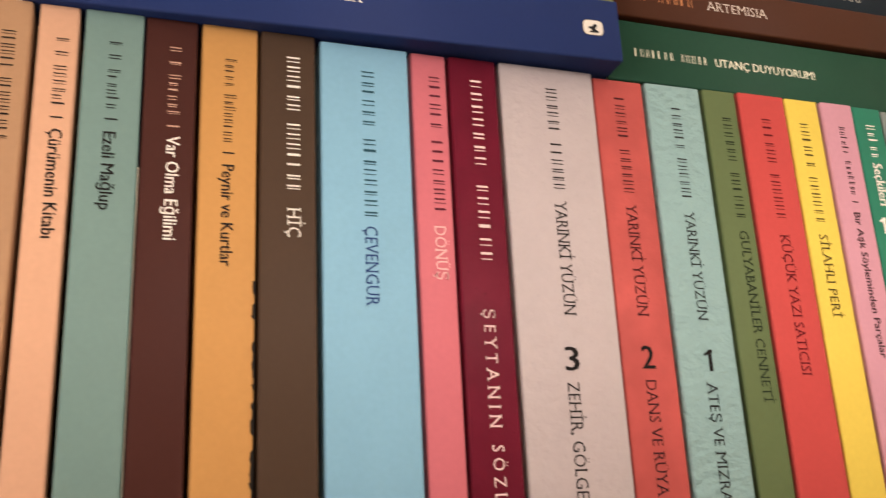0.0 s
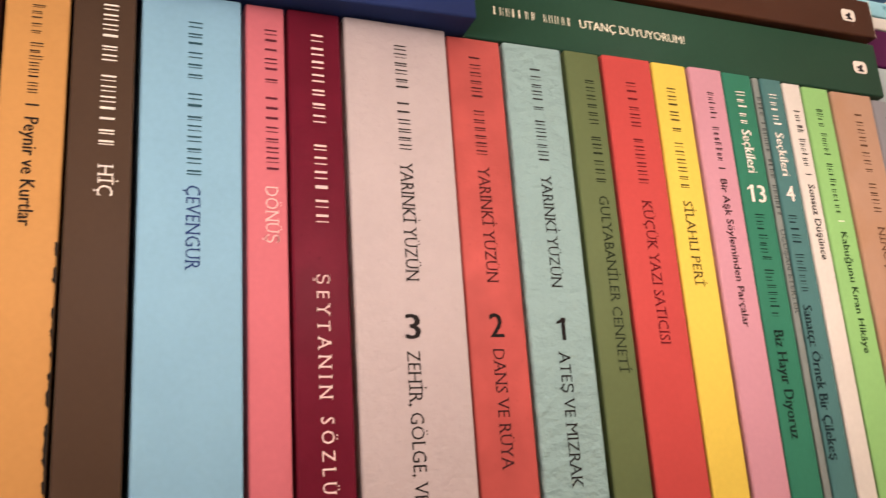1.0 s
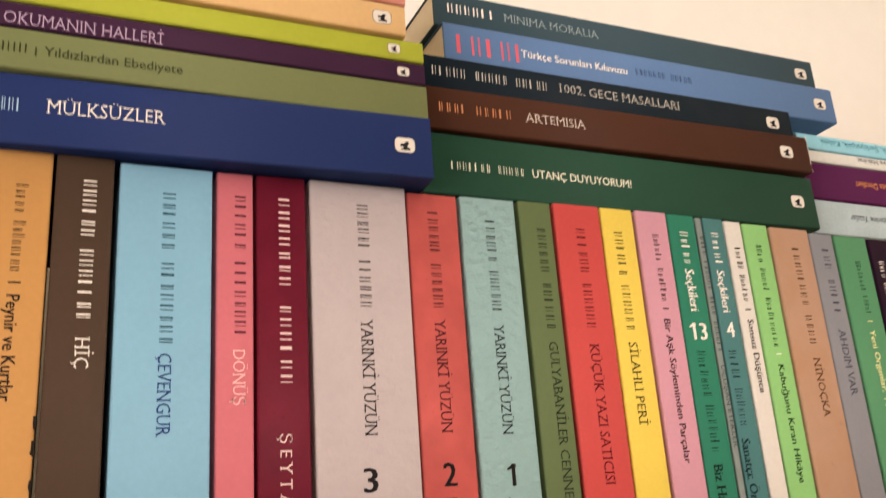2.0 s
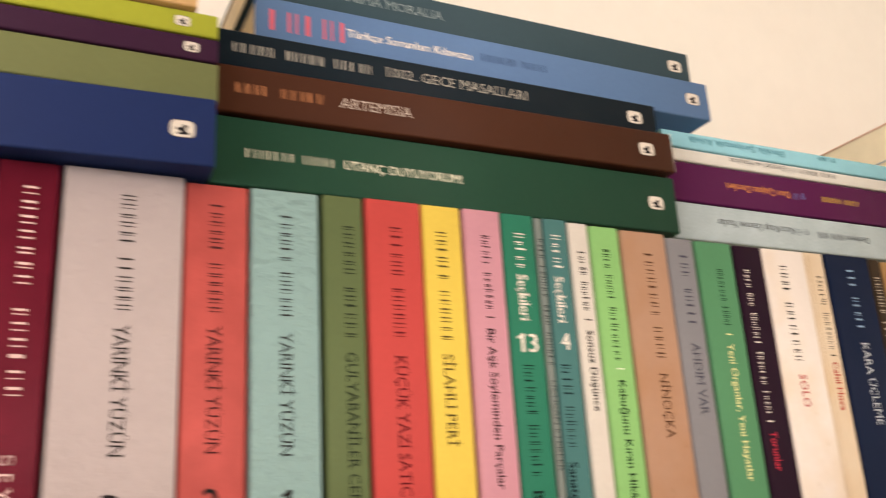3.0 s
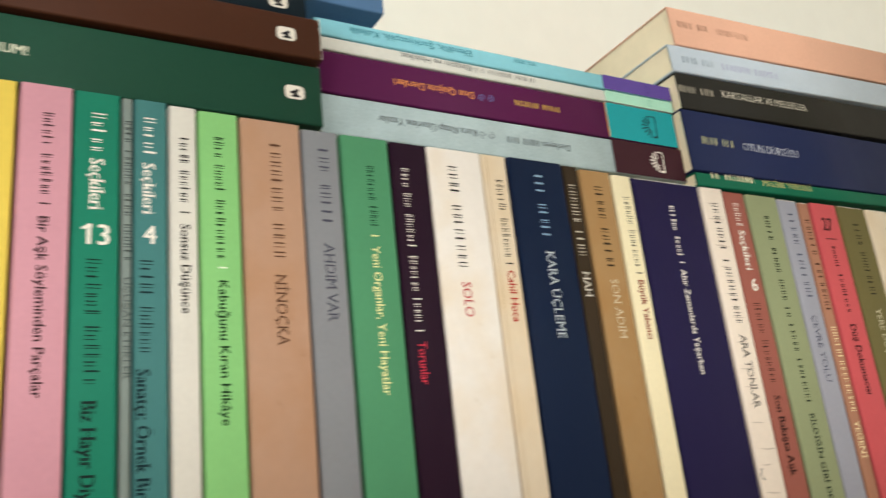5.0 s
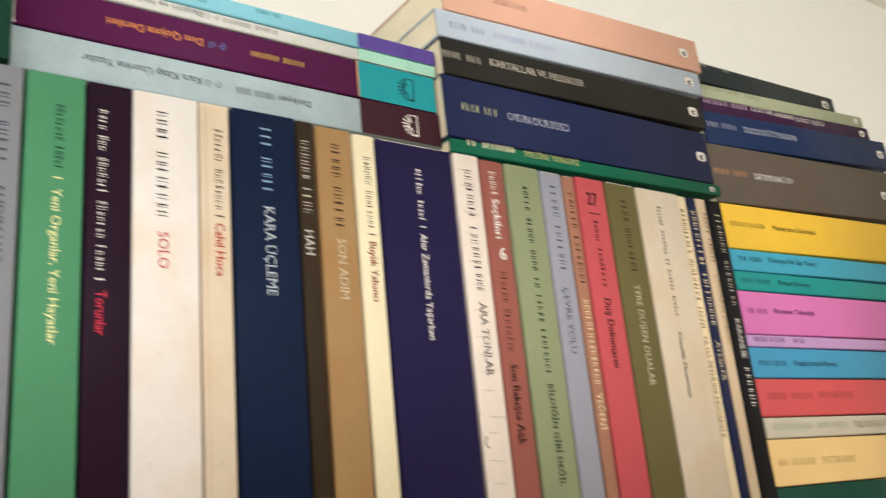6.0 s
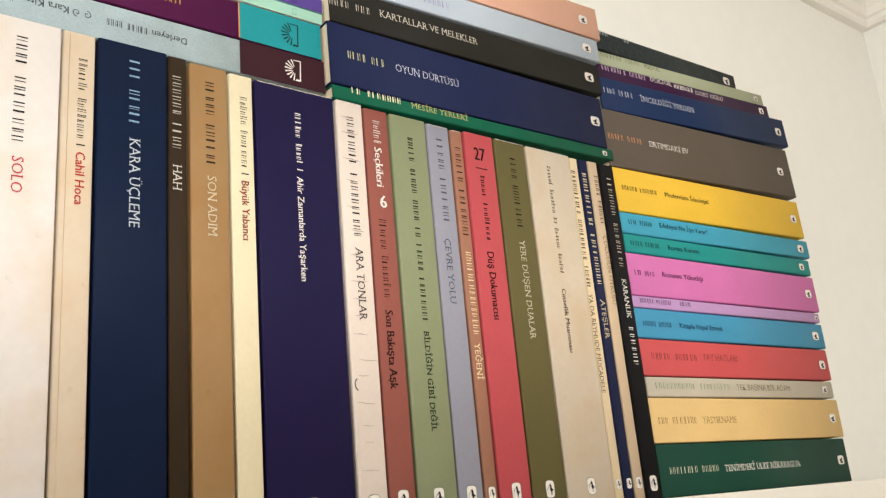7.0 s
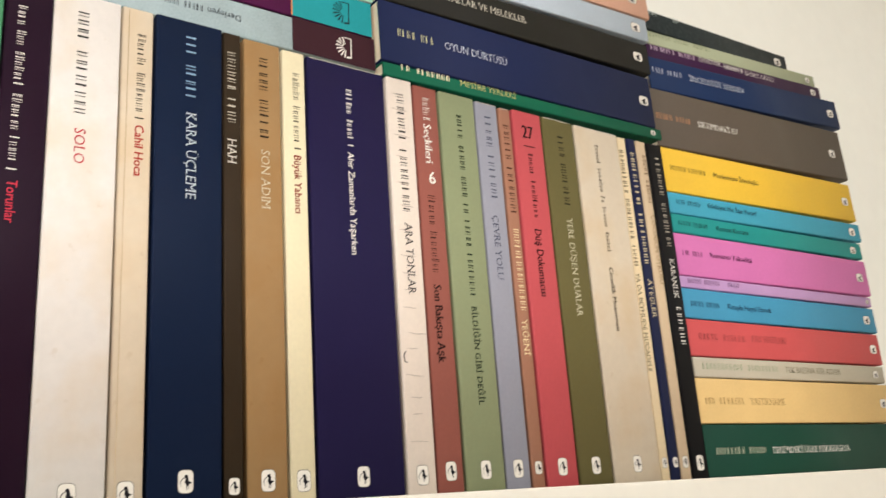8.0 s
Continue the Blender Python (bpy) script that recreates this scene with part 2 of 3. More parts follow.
    if turn == "down":
        co = [(c + y, lift - k * 0.00003, book["head"] - a - x) for x, y, k in pts]
    elif turn == "flat":
        co = [(a + x, lift - k * 0.00003, c + y) for x, y, k in pts]
    else:
        co = [(b - x, lift - k * 0.00003, c - y) for x, y, k in pts]
    data = bpy.data.meshes.new(name)
    data.from_pydata(co, [], faces)
    data.materials.append(ink_material(colour))
    ob = new(name, data)
    ob.parent = book
    return tagged(ob, label)


def logo(book, along, across, size, turn):
    """The publisher's mark: a small white tile with a dark blot, plain shapes only."""
    bm = bmesh.new()
    sx, sz = (size * 0.7, size) if turn == "down" else (size, size * 0.76)
    pts = []
    r = min(sx, sz) * 0.3
    for cx, cz, a0 in ((sx / 2 - r, sz / 2 - r, 0), (-sx / 2 + r, sz / 2 - r, 90), (-sx / 2 + r, -sz / 2 + r, 180), (sx / 2 - r, -sz / 2 + r, 270)):
        pts += [(cx + r * math.cos(radians(a0 + 30 * k)), cz + r * math.sin(radians(a0 + 30 * k))) for k in range(4)]
    bm.faces.new([bm.verts.new((across + x, -0.0001, along + z)) for x, z in pts])
    bmesh.ops.recalc_face_normals(bm, faces=bm.faces[:])
    rim = bmesh.new()
    loops = [[rim.verts.new((across + x * k, -0.00013, along + z * k)) for x, z in pts] for k in (0.985, 1.045)]
    for n in range(len(pts)):
        m = (n + 1) % len(pts)
        rim.faces.new((loops[0][n], loops[0][m], loops[1][m], loops[1][n]))
    tile = part("logo", bm, LOGO_WHITE, book, "small white rounded publisher's mark")
    bm = bmesh.new()
    if turn == "down":      # a slim blot with a thin hoop beside it
        shapes = [((-0.08, 0.24), (-0.02, 0.31), (0.08, 0.31), (0.12, 0.20), (0.15, 0.02), (0.28, -0.04), (0.29, -0.09), (0.17, -0.10), (0.15, -0.20),
                   (0.03, -0.20), (0.00, -0.08), (-0.06, -0.06), (-0.03, 0.02), (0.00, 0.14)),
                  ((0.04, -0.20), (0.07, -0.20), (0.06, -0.36), (0.00, -0.38), (0.03, -0.35)), ((0.11, -0.20), (0.14, -0.20), (0.13, -0.35), (0.08, -0.37), (0.10, -0.34))]
        arc = [(0.03 - 0.30 * math.sin(radians(a)), -0.06 + 0.26 * math.cos(radians(a))) for a in range(0, 131, 13)]
        shapes.append(tuple(arc) + tuple((x + 0.03, z - 0.025) for x, z in arc[::-1]))
    else:
        shapes = [((-0.25, -0.02), (-0.20, 0.08), (-0.04, 0.10), (0.05, 0.20), (0.16, 0.21), (0.21, 0.11), (0.14, 0.07), (0.12, -0.04), (0.25, -0.12), (0.25, -0.19),
                   (-0.20, -0.19), (-0.20, -0.14), (-0.07, -0.10), (-0.10, -0.03))]
    for shape in shapes:
        bm.faces.new([bm.verts.new((across + x * size * (0.95 if turn == "down" else 1.05), -0.0002, along + z * size * (0.95 if turn == "down" else 1.15) - (0.0 if turn == "down" else 0.05 * size))) for x, z in shape])
    bmesh.ops.recalc_face_normals(bm, faces=bm.faces[:])
    part("emblem", bm, LOGO_BLACK, tile)
    part("rim", rim, LOGO_GREY, tile)


book_random = random.Random(3)


def make_book(w, h, d, colour, finish, label, group):
    book = tagged(new("book"), label, "book", group)
    part("cover", cover_mesh(w, h, d), cover_material(colour, finish), book)
    part("page_block", pages_mesh(w, h, d), PAGES, book, "cream page block")
    return book


def standing(x0, x1, h, colour, label, finish="matt", y=0.0, mark=None):
    """An upright paperback between x0 and x1, h high (mm), spine to the room."""
    x0, x1 = x0 + 0.12, x1 - 0.38       # a dark slit between neighbours
    w = (x1 - x0) / 1000
    book = make_book(w, h / 1000, 0.129, colour, finish, label + ", upright on shelf", "books standing on the shelf")
    book["head"] = h / 1000
    book.location = (x0 / 1000, y / 1000 + book_random.uniform(-0.0006, 0.0006), SHELF)
    if mark:
        logo(book, mark / 1000, w / 2, min(0.0080, w * 0.78), "down")
    return book


def lying(x0, x1, z0, z1, colour, label, finish="matt", y=0.0, tilt=0.0, mark=None, more=0.0, turned=0.0, group="books lying in piles"):
    """A paperback on its side, from x0 - more to x1 (mm), between z0 and z1 above the shelf (mm)."""
    w, h = (z1 - z0 - 0.4) / 1000, (x1 - x0) / 1000
    book = tagged(new("book"), label, "book", group)
    flat = Matrix(((0, 0, 1, 0), (0, 1, 0, 0), (-1, 0, 0, w), (0, 0, 0, 1)))
    for name, bm, mat, lab in (("cover", cover_mesh(w, h + more / 1000, 0.129), cover_material(colour, finish), ""), ("page_block", pages_mesh(w, h + more / 1000, 0.129), PAGES, "cream page block")):
        bmesh.ops.transform(bm, matrix=pose(-more / 1000, 0, 0) @ flat, verts=bm.verts[:])
        part(name, bm, mat, book, lab)
    book.matrix_world = pose(x0 / 1000, y / 1000, SHELF + z0 / 1000, 0, -tilt, turned)
    if mark:
        logo(book, w / 2, mark / 1000, min(0.0076, w * 0.56), "flat")
    return book


def poly_part(name, polys, material, parent, label="", lift=-0.00014):
    """Flat patches of print on a spine, each a ring of (x, z)."""
    bm = bmesh.new()
    for ring in polys:
        bm.faces.new([bm.verts.new((x, lift, z)) for x, z in ring])
    for f in bm.faces:
        f.normal_update()
        if f.normal.y > 0:
            f.normal_flip()
    return part(name, bm, material, parent, label)


def blots(book, w, h):
    """Ragged black ink print running down one edge of the spine."""
    rnd, left, z = random.Random(11), [], h - 82.0
    while z > 3:
        deep = rnd.choice((0.08, 0.08, 0.5, 0.9, 1.2))
        for k in range(rnd.randint(2, 5)):
            left.append((w - 0.6 - deep * rnd.uniform(0.55, 1.0), z))
            z -= rnd.uniform(0.35, 1.1)
    polys = [[(w - 0.5, h - 82.0)] + left + [(w - 0.5, z)]]
    poly_part("ink_print", [[(x / 1000, q / 1000) for x, q in p] for p in polys], ink_material("1C1712"), book, "ragged black ink print")


def worn_head(book, w, h):
    """A frayed white edge along the head of the spine."""
    rnd = random.Random(5)
    n = 60
    low = [(1.2 + (w - 2.4) * k / n, h - 0.18 - abs(rnd.gauss(0, 0.14))) for k in range(n + 1)]
    ring = [(1.2, h + 0.0), *low, (w - 1.2, h + 0.0)]
    poly_part("worn_edge", [[(x / 1000, q / 1000) for x, q in ring]], LOGO_WHITE, book, "frayed white paper along the head")


def joint(book, x, h, colour):
    """The pressed joint line along a spine, wavering a little."""
    rnd, n = random.Random(21), 40
    left = [(x + rnd.uniform(-0.06, 0.06), 1.0 + (h - 2.0) * k / n) for k in range(n + 1)]
    ring = left + [(p + rnd.uniform(0.22, 0.36), q) for p, q in left[::-1]]
    poly_part("joint", [[(p / 1000, q / 1000) for p, q in ring]], ink_material(colour), book, "pressed joint line along the spine")


def worn_end(book, x, t, wide, seed):
    """A rubbed pale edge at the end of a lying spine, of uneven width, and a nick at each corner."""
    rnd, n = random.Random(seed), 24
    side = [(x - wide * rnd.uniform(0.15, 0.7) * (1.8 if k in (0, 1, n - 1, n) else 1.0), 0.25 + (t - 0.5) * k / n) for k in range(n + 1)]
    ring = [(x, 0.25), *side, (x, t - 0.25)]
    poly_part("worn_edge", [[(p / 1000, q / 1000) for p, q in ring]], LOGO_WHITE, book, "rubbed pale paper at the end")


def cracks(book, w, h):
    """Creases across a spine that has often been opened."""
    rnd, polys = random.Random(9), []
    for z in (184, 176, 163, 152, 139, 128, 116, 104, 96, 88, 80, 69, 62, 50, 41, 33, 22):
        x, length, q = rnd.uniform(0.8, 4.0), rnd.uniform(5.0, 11.0), z
        steps = 8
        up, down = [], []
        for k in range(steps + 1):
            xx = x + min(length, w - 0.8 - x) * k / steps
            q += rnd.uniform(-0.25, 0.25)
            thick = 0.06 + 0.16 * math.sin(math.pi * k / steps)
            up.append((xx, q + thick)), down.append((xx, q - thick))
        polys.append(up + down[::-1])
    poly_part("creases", [[(x / 1000, q / 1000) for x, q in p] for p in polys], ink_material("BDAFA3"), book, "fine creases across the spine")
    hook = [(2.5 + 1.6 * math.cos(radians(a)), 58 + 2.6 * math.sin(radians(a))) for a in range(100, 290, 20)]
    inner = [(2.75 + 1.3 * math.cos(radians(a)), 58 + 2.2 * math.sin(radians(a))) for a in range(280, 90, -20)]
    poly_part("tear", [[(x / 1000, q / 1000) for x, q in hook + inner]], ink_material("4A423C"), book, "small torn nick")


def end_panel(book, x0, x1, t, colour, mark):
    """A coloured panel at the end of a spine with a fan of strokes on it."""
    ring = [(x0, 0.35), (x1 - 0.15, 0.35), (x1 - 0.15, t - 0.35), (x0, t - 0.35)]
    panel = poly_part("end_panel", [[(x / 1000, z / 1000) for x, z in ring]], cover_material(colour), book, "coloured end panel")
    cx, cz = (x0 + x1) / 2 + 6.0, t / 2
    s = min(1.0, t / 19.0)
    if t < 10:
        a, c, d = cx - 1.1, t * 0.26, 0.3
        frame_bars = [(a, a + 2.2, cz - c, cz - c + d), (a, a + 2.2, cz + c - d, cz + c), (a, a + d, cz - c, cz + c), (a + 2.2 - d, a + 2.2, cz - c, cz + c)]
        poly_part("emblem", [[(p / 1000, u / 1000), (q / 1000, u / 1000), (q / 1000, v / 1000), (p / 1000, v / 1000)] for p, q, u, v in frame_bars], ink_material(mark), panel, lift=-0.0003)
        return
    polys = []
    for k in range(8):
        a = radians(112 + 21 * k)
        c, n = math.cos(a), math.sin(a)
        r0, r1 = 1.8 * s, 6.0 * s
        polys.append([(cx + r0 * c - 0.20 * n, cz + r0 * n + 0.20 * c), (cx + r1 * c - 0.36 * n, cz + r1 * n + 0.36 * c),
                      (cx + r1 * c + 0.36 * n, cz + r1 * n - 0.36 * c), (cx + r0 * c + 0.20 * n, cz + r0 * n - 0.20 * c)])
    polys.append([(cx + 2.2 * s, cz - 5.8 * s), (cx + 2.9 * s, cz - 5.8 * s), (cx + 3.2 * s, cz + 5.6 * s), (cx + 2.7 * s, cz + 5.6 * s)])
    polys.append([(cx - 1.0 * s, cz + 5.2 * s), (cx + 2.7 * s, cz + 5.2 * s), (cx + 2.7 * s, cz + 5.7 * s), (cx - 1.0 * s, cz + 5.7 * s)])
    polys.append([(cx - 0.2 * s, cz - 6.0 * s), (cx + 2.2 * s, cz - 5.9 * s), (cx + 2.2 * s, cz - 4.9 * s), (cx + 0.2 * s, cz - 5.0 * s)])
    poly_part("emblem", [[(x / 1000, z / 1000) for x, z in p] for p in polys], ink_material(mark), panel, lift=-0.0003)


def stripe(book, x, t, colour):
    """A thin coloured rule across a spine."""
    poly_part("rule", [[(x / 1000, 0.0004), ((x + 0.6) / 1000, 0.0004), ((x + 0.6) / 1000, t / 1000 - 0.0004), (x / 1000, t / 1000 - 0.0004)]], ink_material(colour), book, lift=-0.00035)


def curls(book, x, z, size, colour):
    """A pair of small curled ornaments between two lines of print."""
    polys = []
    for side in (-1, 1):
        outer, inner = [], []
        for k in range(19):
            a = radians(20 + 24 * k)
            r = size * (0.20 + 0.045 * k)
            outer.append((x + side * (size * 1.05 + r * math.cos(a)), z + side * r * math.sin(a)))
            inner.append((x + side * (size * 1.05 + (r - size * 0.16) * math.cos(a)), z + side * (r - size * 0.16) * math.sin(a)))
        for k in range(18):
            polys.append([outer[k], outer[k + 1], inner[k + 1], inner[k]])
    poly_part("ornament", [[(p / 1000, q / 1000) for p, q in ring] for ring in polys], ink_material(colour), book)


# the row of upright books

b = standing(4.0, 26.2, 197.1, 'C99B74', 'tan brown paperback')
writing(b, "author_line", (6, 9), 9.8, 44.4, 16.1, 3.6, '1A1616', "down")
b = standing(27.6, 39.0, 197.1, 'ECB592', 'pale peach paperback with black lettering')
writing(b, "author_line", (1, 1, 6), 9.9, 33.1, 6.7, 3.4, '1A1616', "down", capitals=False)
writing(b, "divider", (1,), 35.4, 36.3, 6.7, 3.4, '1A1616', "down")
writing(b, "title", 'Çürümenin Kitabı', 39.4, 72.0, 6.8, 3.5, '1A1616', "down", bold=0.014)
b = standing(40.2, 57.2, 197.1, '80A5A0', 'grey-green paperback with black lettering')
writing(b, "author_line", (1, 1, 6), 9.3, 32.2, 8.8, 3.4, '1A1616', "down", capitals=False)
writing(b, "divider", (1,), 34.6, 35.5, 8.7, 3.4, '1A1616', "down")
writing(b, "title", 'Ezeli Mağlup', 39.0, 63.0, 8.5, 3.5, '1A1616', "down", bold=0.014)
b = standing(57.4, 73.0, 197.1, '5C332D', 'dark brown paperback with white lettering')
writing(b, "author_line", (1, 1, 6), 8.9, 32.2, 8.8, 3.4, 'C9A08C', "down", capitals=False)
writing(b, "divider", (1,), 35.0, 35.9, 8.9, 3.4, 'C9A08C', "down")
writing(b, "title", 'Var Olma Eğilimi', 38.6, 70.8, 9.0, 3.7, 'EFE9DF', "down", bold=0.014)
b = standing(73.9, 91.3, 197.1, 'DCA058', 'orange paperback with ragged black blots')
writing(b, "author_line", (5, 8), 10.6, 39.5, 8.7, 3.5, '1A1616', "down", capitals=False)
writing(b, "divider", (1,), 42.1, 43.0, 8.5, 3.5, '1A1616', "down")
writing(b, "title", 'Peynir ve Kurtlar', 46.3, 77.9, 8.5, 3.6, '1A1616', "down", bold=0.014)
blots(b, 17.4, 197.1)
b = standing(91.8, 109.4, 196.8, '5F4A3B', 'dark olive-brown paperback with white lettering')
writing(b, "author_line", (6, 7), 7.5, 53.6, 10.1, 4.0, 'EFE9DF', "down")
writing(b, "title", 'HİÇ', 58.5, 67.9, 10.2, 4.0, 'EFE9DF', "down", bold=0.010, serif=True)
b = standing(110.6, 140.3, 195.7, '88C6E4', 'thick light blue paperback with dark lettering')
writing(b, "author_line", (6, 8), 8.5, 59.6, 15.4, 4.0, '1F4F5E', "down")
writing(b, "title", 'ÇEVENGUR', 62.0, 87.4, 15.2, 4.0, '1E3C7A', "down", bold=0.010, serif=True)
b = standing(141.3, 154.0, 196.1, 'E87A86', 'coral pink paperback')
writing(b, "author_line", (6, 8), 7.5, 57.3, 7.8, 3.7, '5A1A2A', "down")
writing(b, "title", 'DÖNÜŞ', 60.7, 78.2, 7.4, 3.9, 'F6C3C0', "down", bold=0.010, serif=True)
b = standing(154.5, 172.0, 196.0, '821B35', 'dark crimson paperback with widely spaced white lettering', finish='mottled')
writing(b, "author_line", (7, 6), 7.1, 72.6, 9.3, 3.8, 'E8C9C6', "down")
writing(b, "title", 'Ş E Y T A N I N', 87.4, 124.3, 8.8, 3.8, 'E8C9C6', "down", bold=0.010, serif=True)
writing(b, "title", 'S Ö Z L Ü Ğ Ü', 129.3, 160.9, 9.0, 3.8, 'E8C9C6', "down", bold=0.010, serif=True)
b = standing(173.0, 209.4, 196.2, 'C9BDBE', 'thick pale grey paperback of rough paper, volume three', finish='laid')
writing(b, "author_line", (6, 6), 7.4, 45.9, 19.0, 4.2, '1A1616', "down")
writing(b, "title", 'YARINKİ YÜZÜN', 49.5, 88.9, 18.8, 4.2, '1A1616', "down", bold=0.010, serif=True)
writing(b, "number", '3', 15.4, 20.5, 93.2, 7.6, '1A1616', "flat", bold=0.02)
writing(b, "title", 'ZEHİR, GÖLGE, VEDA', 110.5, 162.8, 17.6, 4.2, '1A1616', "down", bold=0.010, serif=True)
b = standing(209.7, 230.3, 195.2, 'D85E58', 'red mottled paperback, volume two', finish='mottled')
writing(b, "author_line", (6, 6), 6.4, 43.9, 9.8, 4.0, '4A1A1E', "down")
writing(b, "title", 'YARINKİ YÜZÜN', 47.4, 87.3, 9.8, 4.0, '4A1A1E', "down", bold=0.010, serif=True)
writing(b, "number", '2', 7.3, 12.3, 94.1, 7.6, '1A1616', "flat", bold=0.02)
writing(b, "title", 'DANS VE RÜYA', 108.7, 145.8, 9.8, 4.0, '3A1A1E', "down", bold=0.010, serif=True)
b = standing(231.0, 254.4, 195.4, '95BEBE', 'pale turquoise paperback of embossed paper, volume one', finish='embossed')
writing(b, "author_line", (6, 6), 8.4, 45.4, 11.5, 3.9, '1A1616', "down")
writing(b, "title", 'YARINKİ YÜZÜN', 49.0, 88.6, 11.5, 3.9, '1A1616', "down", bold=0.010, serif=True)
writing(b, "number", '1', 9.8, 13.2, 93.1, 7.4, '1A1616', "flat", bold=0.02)
writing(b, "title", 'ATEŞ VE MIZRAK', 109.6, 152.5, 11.5, 3.9, '1A1616', "down", bold=0.010, serif=True)
b = standing(255.9, 270.8, 196.0, '6E8355', 'moss green paperback')
writing(b, "author_line", (6, 6), 9.9, 51.1, 9.0, 3.7, '23301F', "down")
writing(b, "title", 'GULYABANİLER CENNETİ', 55.4, 117.4, 9.0, 3.7, '23301F', "down", bold=0.010, serif=True)
b = standing(271.5, 293.1, 196.3, 'E2524E', 'bright red paperback')
writing(b, "author_line", (6, 6), 9.5, 50.7, 11.0, 4.0, '6A1820', "down")
writing(b, "title", 'KÜÇÜK YAZI SATICISI', 56.2, 108.2, 11.0, 4.0, '6A1820', "down", bold=0.010, serif=True)
b = standing(293.4, 309.3, 196.3, 'F2D44E', 'bright yellow paperback')
writing(b, "author_line", (6, 6), 9.5, 51.0, 7.1, 3.8, '4A4020', "down")
writing(b, "title", 'SİLAHLI PERİ', 55.2, 87.2, 7.1, 3.8, '4A4020', "down", bold=0.010, serif=True)
b = standing(310.0, 325.9, 196.3, 'DF9FB0', 'dusty pink paperback')
writing(b, "author_line", (6, 7), 9.6, 38.6, 8.4, 3.0, '3A2228', "down", capitals=False)
writing(b, "divider", (1,), 40.8, 41.7, 8.2, 3.0, '3A2228', "down")
writing(b, "title", 'Bir Aşk Söyleminden Parçalar', 45.5, 101.8, 8.0, 3.0, '3A2228', "down", bold=0.014)
b = standing(326.2, 340.8, 196.3, '1E8F72', 'emerald green paperback, numbered thirteen')
writing(b, "author_line", (5,), 7.0, 21.9, 7.5, 4.3, 'EFE9DF', "down", capitals=False)
writing(b, "title", 'Seçkileri', 23.8, 41.9, 7.2, 4.3, 'EFE9DF', "down", bold=0.034, serif=True)
writing(b, "number", '13', 2.9, 11.4, 146.3, 6.8, 'EFE9DF', "flat", bold=0.02)
writing(b, "author_line", (7, 7), 57.8, 98.4, 6.7, 4.3, '0C2420', "down", capitals=False)
writing(b, "title", 'Biz Hayır Diyoruz', 102.3, 141.6, 6.1, 4.3, '0C2420', "down", bold=0.034, serif=True)
b = standing(341.2, 344.7, 195.9, '8E9C98', 'thin grey booklet')
writing(b, "author_line", (4, 6, 4, 6), 8.0, 58.0, 1.8, 2.0, '4E5856', "down")
writing(b, "title", 'UÇUŞAN ETEKLER', 63.0, 96.0, 1.8, 2.0, '4E5856', "down", bold=0.010, serif=True)
b = standing(345.0, 356.0, 196.0, '4C8C8C', 'teal paperback, numbered four')
writing(b, "author_line", (5,), 6.0, 21.5, 4.9, 3.8, 'EFE9DF', "down", capitals=False)
writing(b, "title", 'Seçkileri', 23.2, 41.7, 4.6, 3.8, 'EFE9DF', "down", bold=0.034, serif=True)
writing(b, "number", '4', 2.8, 6.9, 147.4, 6.2, 'EFE9DF', "flat", bold=0.02)
writing(b, "author_line", (5, 6), 57.0, 88.1, 3.8, 4.0, '0C262C', "down", capitals=False)
writing(b, "title", 'Sanatçı: Örnek Bir Çilekeş', 92.7, 149.1, 2.9, 4.0, '0C262C', "down", bold=0.034, serif=True)
b = standing(356.4, 366.0, 195.5, 'E0DCD3', 'slim off-white paperback')
writing(b, "author_line", (5, 6), 11.4, 36.0, 4.9, 3.0, '1A1616', "down", capitals=False)
writing(b, "divider", (1,), 38.7, 39.6, 4.9, 3.0, '1A1616', "down")
writing(b, "title", 'Sonsuz Düşünce', 43.3, 74.1, 5.0, 3.0, '1A1616', "down", bold=0.014)
b = standing(366.4, 380.7, 195.1, '8ED27E', 'bright lime green paperback')
writing(b, "author_line", (4, 5, 10), 8.8, 54.7, 6.9, 3.1, '1A3A1A', "down", capitals=False)
writing(b, "divider", (1,), 57.0, 57.9, 7.2, 3.0, 'E8F4DA', "down")
writing(b, "title", 'Kabuğunu Kıran Hikâye', 61.9, 109.9, 7.2, 3.1, '1A3A1A', "down", bold=0.014)
b = standing(381.0, 403.6, 194.4, 'C49A7E', 'tan paperback', finish='worn')
writing(b, "author_line", (8, 4), 8.5, 52.8, 12.4, 3.7, '5A3A28', "down")
writing(b, "title", 'NİNOÇKA', 58.1, 83.4, 12.3, 3.7, '5A3A28', "down", bold=0.010, serif=True)
b = standing(404.2, 418.9, 193.5, '93959C', 'grey-lavender paperback')
writing(b, "author_line", (3, 5), 6.6, 38.1, 8.1, 3.7, '4C4C5C', "down")
writing(b, "title", 'AHDIM VAR', 44.1, 73.5, 8.0, 3.7, '4C4C5C', "down", bold=0.010, serif=True)
b = standing(419.7, 439.8, 193.4, '56A072', 'mint green paperback')
writing(b, "author_line", (8, 5), 11.5, 37.0, 11.2, 3.0, '1E4A34', "down", capitals=False)
writing(b, "divider", (1,), 39.5, 40.4, 11.0, 3.0, 'E8E6A8', "down")
writing(b, "title", 'Yeni Organlar, Yeni Hayatlar', 43.9, 99.3, 10.9, 3.1, 'E8E6A8', "down", bold=0.014)
b = standing(440.1, 456.6, 193.0, '30172E', 'dark plum paperback with white and red lettering')
writing(b, "author_line", (4, 3, 7, 7, 5), 10.4, 73.2, 5.6, 3.3, 'EFE9DF', "down", capitals=False)
